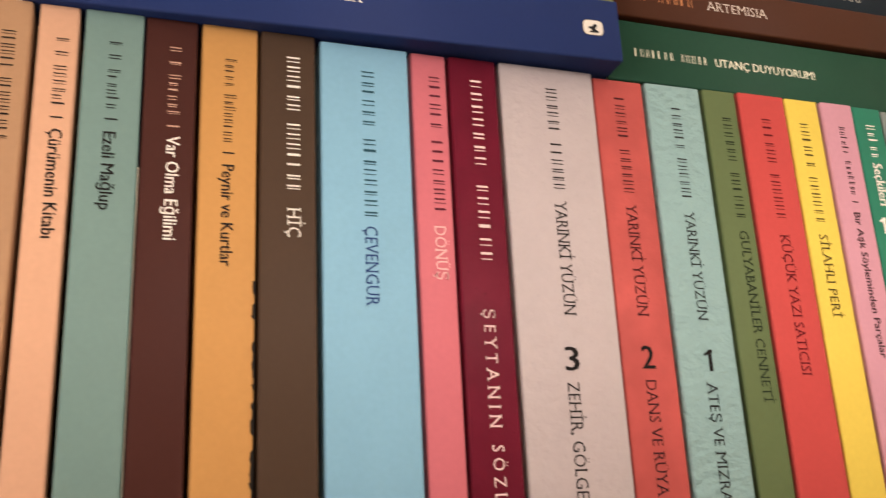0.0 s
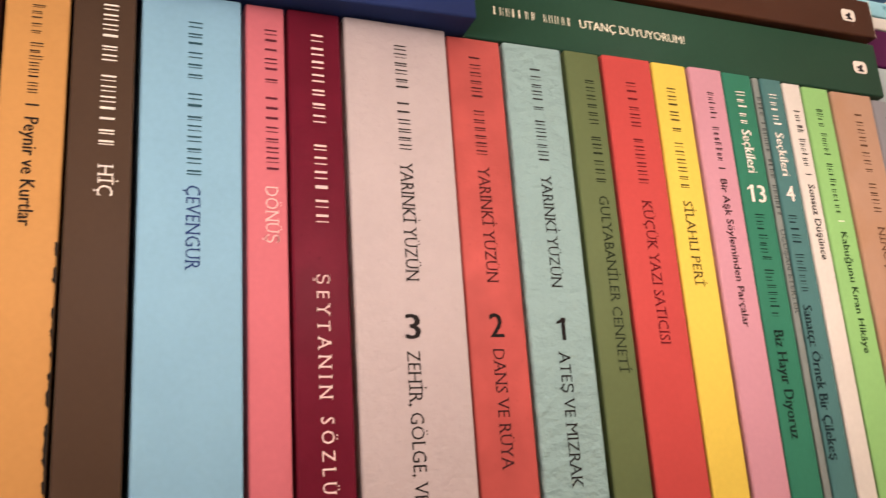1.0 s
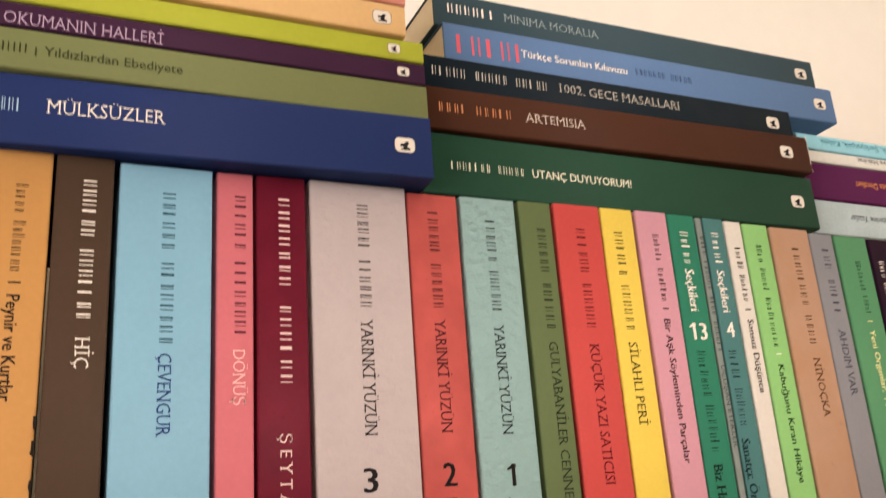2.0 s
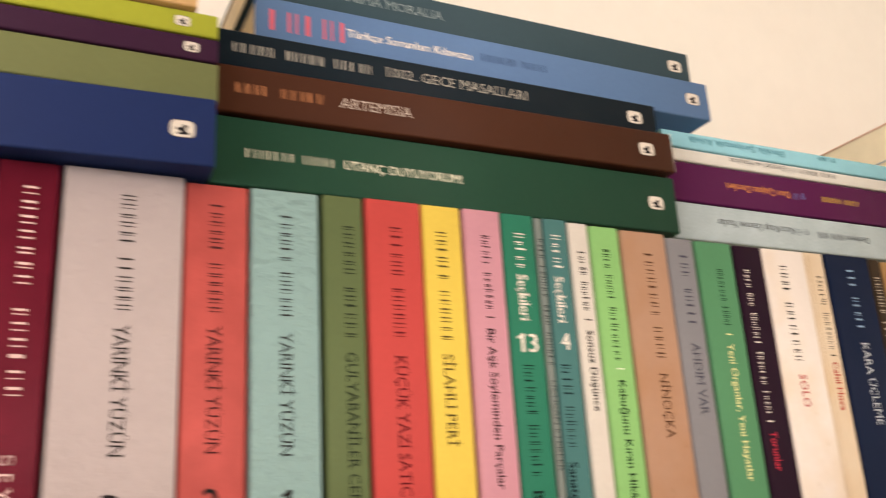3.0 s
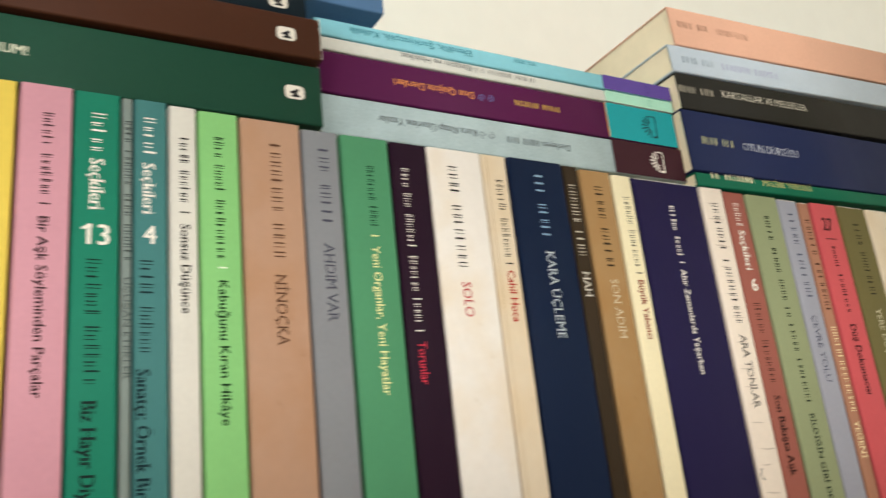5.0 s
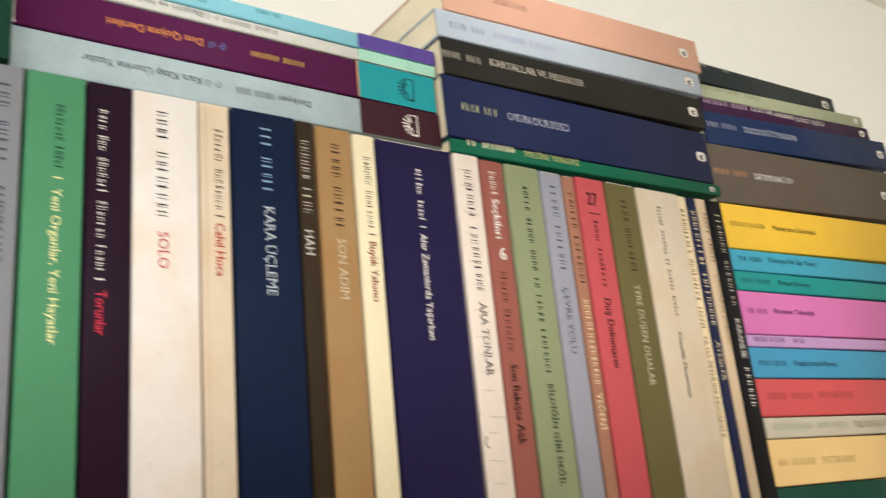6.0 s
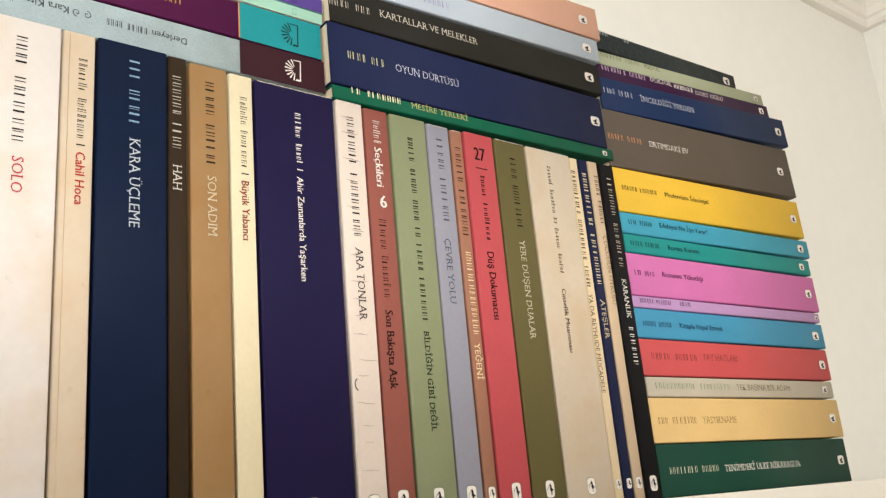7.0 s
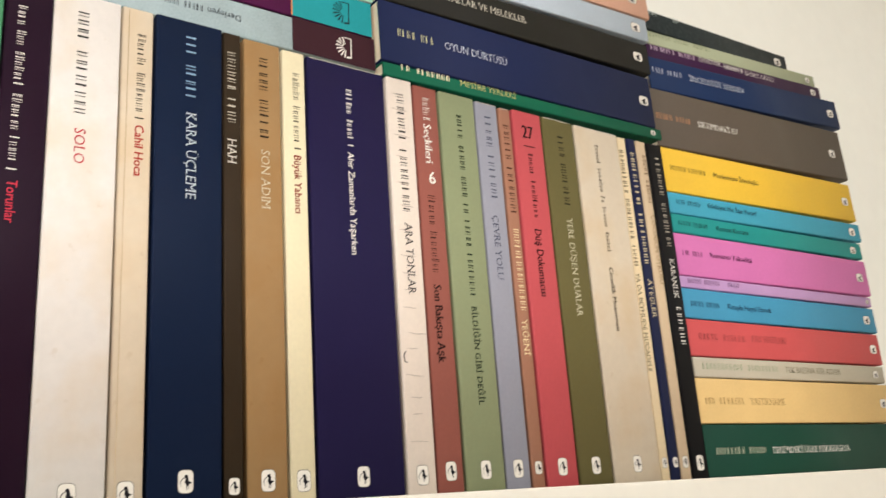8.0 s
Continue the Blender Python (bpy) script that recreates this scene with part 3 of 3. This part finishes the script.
writing(b, "divider", (1,), 74.9, 75.8, 5.2, 3.3, 'EFE9DF', "down")
writing(b, "title", 'Torunlar', 79.4, 95.2, 5.8, 3.4, 'C8374A', "down", bold=0.014)
b = standing(456.3, 481.5, 193.0, 'EDE6DF', 'white paperback with faint yellow foxing', finish='worn', mark=6.0)
writing(b, "author_line", (4, 8), 6.8, 50.5, 10.7, 3.9, '1A1616', "down")
writing(b, "title", 'SOLO', 55.7, 69.5, 11.2, 3.9, 'C22F3E', "down", bold=0.010, serif=True)
b = standing(481.9, 494.6, 193.5, 'E5D3B8', 'cream paperback with black and red lettering', finish='worn', mark=6.0)
writing(b, "author_line", (7, 8), 10.2, 44.8, 7.6, 3.3, '1A1616', "down", capitals=False)
writing(b, "divider", (1,), 46.6, 47.5, 7.5, 3.3, '1A1616', "down")
joint(b, 2.3, 193.5, 'C4AE8C')
writing(b, "title", 'Cahil Hoca', 50.0, 71.2, 7.5, 3.4, 'B5322E', "down", bold=0.014)
b = standing(495.2, 523.3, 193.7, '16284A', 'thick navy paperback with white lettering', mark=9.2)
writing(b, "author_line", (3, 5), 6.3, 35.8, 14.2, 4.1, '86A4BE', "down")
writing(b, "title", 'KARA ÜÇLEME', 40.7, 77.5, 14.6, 4.1, 'C2CCD2', "down", bold=0.010, serif=True)
b = standing(523.6, 531.8, 193.3, '443626', 'slim dark brown paperback', mark=6.8)
writing(b, "author_line", (6, 4), 8.2, 41.8, 3.4, 3.6, 'C4BCAC', "down")
writing(b, "title", 'HAH', 48.1, 59.2, 3.5, 3.6, 'D8D2C6', "down", bold=0.010, serif=True)
b = standing(532.8, 550.0, 192.8, 'B68F5C', 'ochre brown paperback', finish='worn', mark=8.4)
writing(b, "author_line", (5, 6), 6.8, 46.3, 8.7, 3.8, '2A2018', "down")
writing(b, "title", 'SON ADIM', 50.0, 76.1, 9.1, 3.8, 'D2C4A8', "down", bold=0.010, serif=True)
b = standing(550.5, 561.8, 192.2, 'F3E6BE', 'cream yellow paperback', mark=7.8)
writing(b, "author_line", (6, 8), 9.9, 44.0, 6.3, 3.3, '1A1616', "down", capitals=False)
writing(b, "divider", (1,), 45.5, 46.4, 6.3, 3.3, '1A1616', "down")
writing(b, "title", 'Büyük Yabancı', 49.2, 75.4, 6.2, 3.3, '8A2F22', "down", bold=0.014)
b = standing(562.7, 603.4, 192.1, '2A2354', 'thick indigo paperback with frayed white head', mark=8.4)
writing(b, "author_line", (6, 5), 11.4, 36.9, 20.8, 3.0, 'EFE9DF', "down", capitals=False)
writing(b, "divider", (1,), 38.8, 39.7, 20.9, 3.0, 'EFE9DF', "down")
writing(b, "title", 'Ahir Zamanlarda Yaşarken', 42.6, 90.4, 20.6, 3.1, 'EFE9DF', "down", bold=0.014)
worn_head(b, 40.7, 192.1)
b = standing(604.0, 618.9, 192.0, 'F0E1D2', 'white paperback with a creased cracked spine', mark=8.0)
writing(b, "author_line", (8, 10), 7.2, 67.5, 7.2, 3.8, '1A1616', "down")
writing(b, "title", 'ARA TONLAR', 72.0, 105.8, 7.6, 3.8, '1A1616', "down", bold=0.010, serif=True)
cracks(b, 14.8, 192.0)
b = standing(619.6, 633.8, 191.4, 'B06658', 'rust red paperback, numbered six', mark=9.2)
writing(b, "author_line", (5,), 5.3, 17.8, 6.8, 4.0, 'EFE9DF', "down", capitals=False)
writing(b, "title", 'Seçkileri', 19.5, 40.0, 6.8, 4.0, 'EFE9DF', "down", bold=0.034, serif=True)
writing(b, "number", '6', 5.8, 9.7, 144.5, 6.0, 'EFE9DF', "flat", bold=0.02)
writing(b, "author_line", (6, 8), 55.6, 94.0, 6.4, 4.0, '2A1412', "down", capitals=False)
writing(b, "title", 'Son Bakışta Aşk', 99.3, 135.4, 6.3, 4.0, '2A1412', "down", bold=0.034, serif=True)
b = standing(634.5, 656.6, 191.4, '9EA77D', 'sage green paperback', mark=9.2)
writing(b, "author_line", (5, 5, 4, 2, 5, 8), 9.9, 104.2, 11.3, 3.0, '263022', "down")
writing(b, "title", 'BİLDİĞİN GİBİ DEĞİL', 108.2, 153.7, 11.3, 3.0, '263022', "down", bold=0.014)
b = standing(657.3, 672.1, 191.2, 'A9AAB8', 'pale lavender grey paperback', mark=9.2)
worn_head(b, 14.3, 191.2)
writing(b, "author_line", (5, 7), 6.6, 53.1, 7.5, 3.6, '55586A', "down")
writing(b, "title", 'ÇEVRE YOLU', 60.4, 93.4, 6.9, 3.6, '55586A', "down", bold=0.010, serif=True)
b = standing(672.8, 680.8, 190.9, 'BC8468', 'slim copper tan paperback', mark=9.2)
worn_head(b, 7.5, 190.9)
writing(b, "author_line", (6, 8), 8.7, 58.8, 3.6, 3.4, '4A2A1E', "down")
writing(b, "author_line", (15,), 65.2, 107.8, 3.9, 3.4, 'F0DDB0', "down")
writing(b, "title", 'YEĞENİ', 111.4, 129.5, 3.6, 3.4, 'F0DDB0', "down", bold=0.010, serif=True)
b = standing(681.2, 701.2, 191.4, 'DC5A60', 'red paperback, numbered twenty-seven', mark=9.2)
writing(b, "number", '27', 5.5, 13.0, 180.1, 6.9, '2A1216', "flat", bold=0.02)
writing(b, "divider", (1,), 18.9, 19.8, 9.6, 8.0, '2A1216', "down")
writing(b, "author_line", (5, 8), 22.7, 58.8, 9.7, 3.2, '2A1216', "down", capitals=False)
writing(b, "title", 'Düş Dokumacısı', 64.7, 99.8, 9.5, 4.4, '1E0C10', "down", bold=0.014)
b = standing(701.9, 724.7, 191.5, '7A7142', 'olive paperback with black and white lettering', mark=9.2)
worn_head(b, 22.3, 191.5)
writing(b, "author_line", (4, 8), 8.8, 50.1, 11.9, 3.8, '22221A', "down")
writing(b, "title", 'YERE DÜŞEN DUALAR', 55.6, 108.6, 11.9, 3.8, 'C9C2A6', "down", bold=0.010, serif=True)
b = standing(725.4, 759.6, 191.7, 'DFCFB6', 'thick beige paperback', finish='worn', mark=9.2)
worn_head(b, 33.7, 191.7)
writing(b, "author_line", (6, 7, 2, 6, 6), 8.7, 72.0, 16.0, 2.9, '4A4038', "down", capitals=False)
writing(b, "title", 'Cinsellik Muamması', 79.9, 114.5, 15.3, 2.9, '4A4038', "down", bold=0.014)
b = standing(760.3, 767.4, 191.7, 'F3DDB2', 'slim cream paperback', mark=9.2)
writing(b, "author_line", (10, 9), 7.5, 61.5, 1.8, 3.0, '4A3C28', "down")
writing(b, "author_line", (6,), 64.7, 77.7, 1.8, 3.0, '4A3C28', "down")
writing(b, "title", 'YA DA BEYHUDE MÜCADELE', 80.6, 135.2, 1.8, 3.0, '4A3C28', "down", bold=0.010, serif=True)
b = standing(767.9, 775.0, 191.9, '2A3158', 'slim navy paperback with cream lettering', mark=9.2)
writing(b, "author_line", (10, 9), 8.0, 75.5, 2.5, 3.2, 'D9C9A0', "down")
writing(b, "title", 'ATEŞLER', 83.5, 105.8, 2.8, 3.3, 'D9C9A0', "down", bold=0.010, serif=True)
b = standing(775.5, 783.7, 192.1, 'E0C6A2', 'slim tan paperback', mark=9.2)
writing(b, "author_line", (5, 6), 8.2, 39.2, 5.2, 3.0, '6A5038', "down")
writing(b, "title", 'ÇOCUĞUN ÖYKÜSÜ', 45.3, 86.1, 5.5, 3.0, '8A7048', "down", bold=0.010, serif=True)
b = standing(784.4, 797.5, 192.1, '1E1D1F', 'black paperback with white lettering', mark=8.4)
writing(b, "author_line", (7, 8), 7.8, 63.5, 7.0, 3.5, 'B9B0A0', "down")
writing(b, "title", 'KARANLIK', 70.2, 93.3, 6.9, 3.7, 'EFE9DF', "down", bold=0.010, serif=True)
writing(b, "author_line", (6,), 97.2, 120.6, 7.0, 3.7, 'EFE9DF', "down")

# the piles

b = lying(22.4, 216.8, 197.3, 221.8, '28407F', 'thick navy blue paperback lying on the upright books', y=-2, turned=-2.3, mark=184.0)
writing(b, "author_line", (6, 2, 4), 27.4, 58.9, 13.1, 4.4, '9CC0D8', "flat")
writing(b, "title", 'MÜLKSÜZLER', 65.5, 101.4, 13.5, 4.6, 'EFE9DF', "flat", serif=True)
b = lying(22.6, 217.8, 222.0, 236.8, '848F5C', 'olive green paperback lying in the pile', y=-6)
writing(b, "author_line", (5, 6), 39.7, 59.2, 7.4, 3.2, '3C4428', "flat")
writing(b, "author_line", (1,), 60.6, 61.5, 6.7, 3.2, '3C4428', "flat")
writing(b, "title", 'Yıldızlardan Ebediyete', 63.4, 106.1, 7.3, 3.2, '3C4428', "flat")
b = lying(22.5, 217.6, 237.0, 246.1, '4E2A4C', 'slim purple paperback lying in the pile', y=-6, mark=186.3)
writing(b, "title", 'OKUMANIN HALLERİ', 51.2, 99.9, 2.9, 4.2, 'B9A2BC', "flat", serif=True)
b = lying(22.4, 217.5, 246.3, 255.5, 'B9C431', 'yellow-green paperback lying in the pile', y=-6, mark=183.2)
writing(b, "author_line", (6,), 36.4, 46.9, 5.0, 3.0, '4A4C1C', "flat")
writing(b, "title", 'Üzerine', 51.9, 69.0, 5.4, 3.0, '4A4C1C', "flat")
b = lying(15.0, 210.1, 255.7, 269.0, 'F0C486', 'pale apricot paperback lying in the pile', y=-8, mark=185.7)
b = lying(15.5, 210.6, 269.2, 287.5, 'EF9C8C', 'salmon pink paperback on top of the pile', y=-8, mark=184.7)
b = lying(218.5, 413.8, 196.5, 222.2, '245743', 'thick dark green paperback lying on the upright books', more=1.4, y=1.5, mark=184.6)
writing(b, "author_line", (7, 5), 10.4, 42.8, 12.2, 3.3, 'D5D6C0', "flat")
writing(b, "title", 'UTANÇ DUYUYORUM!', 46.1, 93.2, 12.2, 3.4, 'DCDCC6', "flat")
b = lying(218.4, 414.4, 222.4, 240.9, '5A3423', 'dark brown paperback lying in the pile', y=-0.5, tilt=0.4, mark=181.9)
writing(b, "author_line", (4, 5), 5.8, 38.8, 9.5, 3.8, 'B87A50', "flat")
worn_end(b, 195.9, 18.5, 0.55, 4)
writing(b, "title", 'ARTEMISIA', 44.4, 73.1, 9.5, 3.8, 'CFC3B8', "flat", serif=True)
b = lying(218.6, 410.3, 241.6, 256.9, '1B2C38', 'blue-black paperback lying in the pile', y=3, mark=180.4)
writing(b, "author_line", (5, 5, 5), 5.7, 59.0, 8.1, 3.9, 'B9B6AC', "flat")
writing(b, "title", '1002. GECE MASALLARI', 64.3, 126.6, 8.6, 3.9, 'B9B6AC', "flat", serif=True)
b = lying(233.6, 447.6, 257.2, 276.6, '6690C4', 'cornflower blue paperback in the pile with red marks', y=8, mark=204.6)
writing(b, "brand_mark", (5,), 4.4, 38.8, 9.5, 8.6, 'D8606C', "flat")
writing(b, "title", 'Türkçe Sorunları Kılavuzu', 35.6, 89.6, 9.9, 3.4, 'EFE9DF', "flat")
writing(b, "author_line", (7, 5), 93.6, 125.9, 10.5, 3.3, '1E2C4C', "flat")
b = lying(231.8, 442.6, 276.8, 293.9, '43606C', 'slate blue paperback on top of the pile', y=12, mark=202.3)
writing(b, "author_line", (6,), 5.8, 29.7, 9.2, 4.2, 'EFE9DF', "flat")
writing(b, "title", 'MINIMA MORALIA', 33.1, 81.7, 9.3, 3.8, '8FA0A4', "flat", serif=True)
b = lying(414.5, 602.0, 196.0, 213.5, 'B0C3C7', 'grey-blue marbled paperback lying upside down, maroon end panel', finish='marbled', y=5)
writing(b, "title", 'Kara Kitap Üzerine Yazılar', 24.3, 70.3, 9.3, 3.2, '33363A', "flipped")
writing(b, "author_line", (5, 4), 84.8, 102.0, 8.9, 3.0, '2C2F33', "flipped")
writing(b, "title", 'Derleyen', 104.0, 119.0, 8.8, 3.0, '33363A', "flipped")
end_panel(b, 143.8, 187.5, 17.5, '4A2630', 'EDE6DC')
curls(b, 75.4, 9.3, 1.9, '3A4046')
b = lying(414.5, 601.0, 213.7, 232.7, '641A54', 'purple paperback lying upside down, turquoise end panel', y=5)
writing(b, "title", 'Don Quijote Dersleri', 33.0, 71.2, 9.6, 3.3, 'D88A4C', "flipped", bold=0.012)
writing(b, "author_line", (5, 7), 91.2, 116.7, 9.9, 2.6, 'D8B04C', "flipped")
worn_end(b, 0.1, 19.0, -0.7, 8)
end_panel(b, 143.4, 186.5, 19.0, '19A5AC', '1A2A30')
stripe(b, 143.4, 19.0, 'E08A4C')
curls(b, 77.4, 9.6, 1.9, '6A8ACC')
b = lying(414.5, 602.3, 232.9, 239.3, 'D9DAD2', 'slim off-white paperback lying upside down, mint panel', y=5)
writing(b, "title", 'Eleştiri ve Hakikat', 37.4, 71.5, 3.7, 2.7, '44474B', "flipped")
curls(b, 75.6, 3.5, 1.5, '6A7078')
writing(b, "author_line", (6, 7), 80.0, 105.0, 3.6, 2.3, '5A5A5A', "flipped")
end_panel(b, 145.2, 187.8, 6.4, 'A8DCC4', '86B8A2')
b = lying(414.8, 602.8, 239.5, 247.7, '8CD3E4', 'slim sky blue paperback lying upside down, violet end panel', y=5)
writing(b, "title", 'Efendilik, Şarkiyatçılık, Kölelik', 14.4, 72.2, 4.5, 2.9, '2A6E80', "flipped")
writing(b, "author_line", (4, 6), 94.7, 106.5, 5.6, 2.0, '2A6E80', "flipped")
end_panel(b, 145.0, 188.0, 8.2, '6A52AC', '46357E')
b = lying(602.5, 798.0, 192.3, 199.7, '0C7152', 'slim emerald green paperback lying on the upright books', y=-1, tilt=1.1, mark=188.4)
writing(b, "author_line", (2, 7), 9.8, 39.6, 5.9, 3.0, 'EFE3C0', "flat")
writing(b, "title", 'MESİRE YERLERİ', 45.5, 82.5, 5.3, 3.0, 'C9BC78', "flat", serif=True)
b = lying(602.3, 794.5, 200.5, 233.7, '25305C', 'thick dark blue paperback lying in the pile', y=-0.5, tilt=0.9, mark=185.0)
writing(b, "author_line", (4, 3), 9.8, 31.9, 16.9, 4.0, 'C9C896', "flat")
writing(b, "title", 'OYUN DÜRTÜSÜ', 38.4, 79.4, 16.7, 4.0, 'C6CAD6', "flat", serif=True)
b = lying(603.8, 797.5, 233.8, 254.2, '32302A', 'blackish olive paperback lying in the pile', y=-0.5, tilt=1.7, mark=184.1)
writing(b, "author_line", (4, 3), -0.5, 24.1, 10.9, 3.8, 'C2BAA8', "flat")
writing(b, "title", 'KARTALLAR VE MELEKLER', 29.6, 94.9, 11.8, 3.8, 'CFC8B8', "flat", serif=True)
b = lying(602.8, 800.2, 254.3, 270.0, 'C2CFDC', 'pale blue paperback lying in the pile', y=-0.5, tilt=2.4, mark=187.0)
writing(b, "author_line", (4, 3), 7.6, 29.7, 7.5, 3.7, '6E7C8C', "flat")
writing(b, "author_line", (7, 6), 35.5, 78.5, 7.4, 3.7, '9A94BC', "flat")
b = lying(608.0, 804.0, 270.4, 293.0, 'EEB89C', 'peach paperback on top of the pile', y=-0.5, tilt=2.6, mark=182.4)
writing(b, "author_line", (4, 3), 4.0, 26.7, 12.6, 3.8, '7A5644', "flat")
writing(b, "author_line", (7, 6), 32.5, 56.5, 12.4, 3.8, '8C6450', "flat")
b = lying(797.5, 996.1, 0.2, 29.0, '1D503E', 'dark green paperback at the foot of a tall pile', mark=189.9)
writing(b, "author_line", (8, 5), 8.0, 53.9, 14.0, 3.6, 'C9C9AE', "flat")
writing(b, "title", 'TENİMDEKİ ÜLKE NİKARAGUA', 59.5, 139.7, 13.6, 3.6, 'EFE9DF', "flat", serif=True)
b = lying(797.2, 998.0, 29.2, 54.7, 'EAC47C', 'thick golden yellow paperback in the tall pile', tilt=0.1, mark=190.8)
writing(b, "author_line", (3, 7), 5.2, 41.2, 12.4, 3.8, '9A7A48', "flat")
writing(b, "title", 'YASTIKNAME', 46.0, 79.8, 12.4, 3.8, '9A7A48', "flat", serif=True)
b = lying(798.0, 996.0, 54.8, 66.5, 'C9BFA8', 'slim stone grey paperback in the tall pile', tilt=0.3, mark=187.6)
writing(b, "author_line", (11, 9), 6.9, 78.6, 6.3, 3.5, '8A9A7C', "flat")
writing(b, "title", 'TEK BAŞINA BİR ADAM', 85.2, 144.9, 6.2, 3.5, '6A6450', "flat", serif=True)
b = lying(797.2, 997.5, 66.7, 88.2, 'E25A5A', 'coral red paperback in the tall pile', tilt=0.45, mark=192.0)
writing(b, "author_line", (5, 6), 8.3, 51.4, 11.3, 3.8, '8A3A3C', "flat")
writing(b, "title", 'FAY HATLARI', 57.6, 92.4, 12.0, 3.8, '8A3A3C', "flat", serif=True)
b = lying(796.5, 999.0, 88.4, 106.1, '4AA5CE', 'sky blue paperback in the tall pile', tilt=0.6, mark=191.9)
writing(b, "author_line", (6, 6), 6.5, 32.7, 8.4, 3.1, '1A3C54', "flat")
writing(b, "title", 'Kitapla Hayal Etmek', 40.2, 83.2, 8.7, 3.1, '1A3C54', "flat")
b = lying(796.4, 998.5, 106.2, 113.4, 'CDA0D4', 'slim lilac paperback in the tall pile', tilt=0.8, mark=197.8)
writing(b, "author_line", (6, 7), 6.8, 36.4, 4.2, 2.9, '5A3A60', "flat")
writing(b, "author_line", (6,), 43.5, 55.2, 4.3, 2.9, '5A3A60', "flat")
b = lying(797.5, 1001.0, 113.5, 139.2, 'E67CC0', 'bright pink paperback in the tall pile', tilt=1.0, mark=193.3)
writing(b, "author_line", (3, 4), 5.0, 23.6, 13.6, 3.1, '5A2048', "flat")
writing(b, "title", 'Romanın Yükselişi', 30.6, 70.6, 14.3, 3.1, '5A2048', "flat")
b = lying(798.0, 1000.0, 139.3, 151.1, '1FA39E', 'slim teal paperback in the tall pile', tilt=1.3, mark=191.3)
writing(b, "author_line", (5, 6), 4.7, 31.9, 6.0, 3.0, '0E3C3C', "flat")
writing(b, "title", 'Roman Kuramı', 40.1, 71.2, 6.2, 3.0, '0E3C3C', "flat")
b = lying(797.6, 1003.5, 151.1, 164.5, '45B0CC', 'turquoise blue paperback in the tall pile', tilt=1.7, mark=195.5)
writing(b, "author_line", (4, 6), 6.6, 28.5, 7.4, 3.0, '123C4C', "flat")
writing(b, "title", 'Edebiyat Ne İşe Yarar?', 35.8, 84.6, 8.0, 3.0, '123C4C', "flat")
b = lying(797.5, 1002.0, 164.6, 193.0, 'F5C51C', 'bright yellow paperback in the tall pile', tilt=2.2, mark=194.9)
writing(b, "author_line", (6, 7), 5.8, 39.1, 15.4, 3.0, '4A4018', "flat")
writing(b, "title", 'Modernizm İdeolojisi', 46.9, 92.2, 15.5, 3.0, '4A4018', "flat")
b = lying(799.5, 1003.0, 193.2, 231.5, '6E6254', 'thick grey-brown paperback in the tall pile', more=3.5, tilt=3.1, mark=189.3)
writing(b, "author_line", (5, 5), -1.3, 31.9, 19.9, 3.7, 'C98A5C', "flat")
writing(b, "title", 'SIRTIMDAKİ EV', 38.0, 78.8, 19.8, 3.7, 'EFE9DF', "flat", serif=True)
b = lying(801.5, 1007.5, 231.1, 253.5, '233A66', 'navy blue paperback in the tall pile', more=4.5, tilt=4.1, mark=196.2)
writing(b, "author_line", (4, 5), -0.9, 27.4, 13.2, 3.7, 'B9BCC8', "flat")
writing(b, "title", 'İNCELDİĞİ YERDEN', 34.5, 91.6, 12.9, 3.7, 'C9CCD4', "flat", serif=True)
b = lying(801.0, 994.0, 253.6, 264.9, '48234A', 'slim plum paperback in the tall pile', y=3, tilt=4.0, mark=183.7)
writing(b, "author_line", (8, 6), 3.9, 49.1, 8.4, 3.2, 'B9A2B4', "flat")
writing(b, "title", 'DOKTOR', 53.2, 75.6, 8.8, 3.2, 'EFE9DF', "flat", serif=True)
writing(b, "author_line", (7,), 78.0, 99.6, 8.0, 3.2, 'EFE9DF', "flat")
writing(b, "title", 'DÖRT OĞLU', 102.2, 135.2, 7.2, 3.2, 'EFE9DF', "flat", serif=True)
b = lying(801.0, 991.0, 265.1, 274.9, 'B2B896', 'slim grey-green paperback in the tall pile', y=4, tilt=3.8, mark=181.0)
writing(b, "author_line", (7, 5), 6.4, 45.3, 7.4, 3.4, '5A6444', "flat")
writing(b, "title", 'RESUL', 49.9, 66.6, 7.4, 3.4, '5A6444', "flat", serif=True)
b = lying(775.0, 966.0, 279.4, 293.8, '343C3C', 'slim dark slate speckled paperback on top of the tall pile', finish='speckled', y=9, tilt=1.9, mark=179.9)
writing(b, "author_line", (3,), 40.8, 49.6, 12.9, 3.2, 'A9B0AC', "flat")
writing(b, "author_line", (2,), 65.0, 70.9, 12.9, 3.2, 'A9B0AC', "flat")
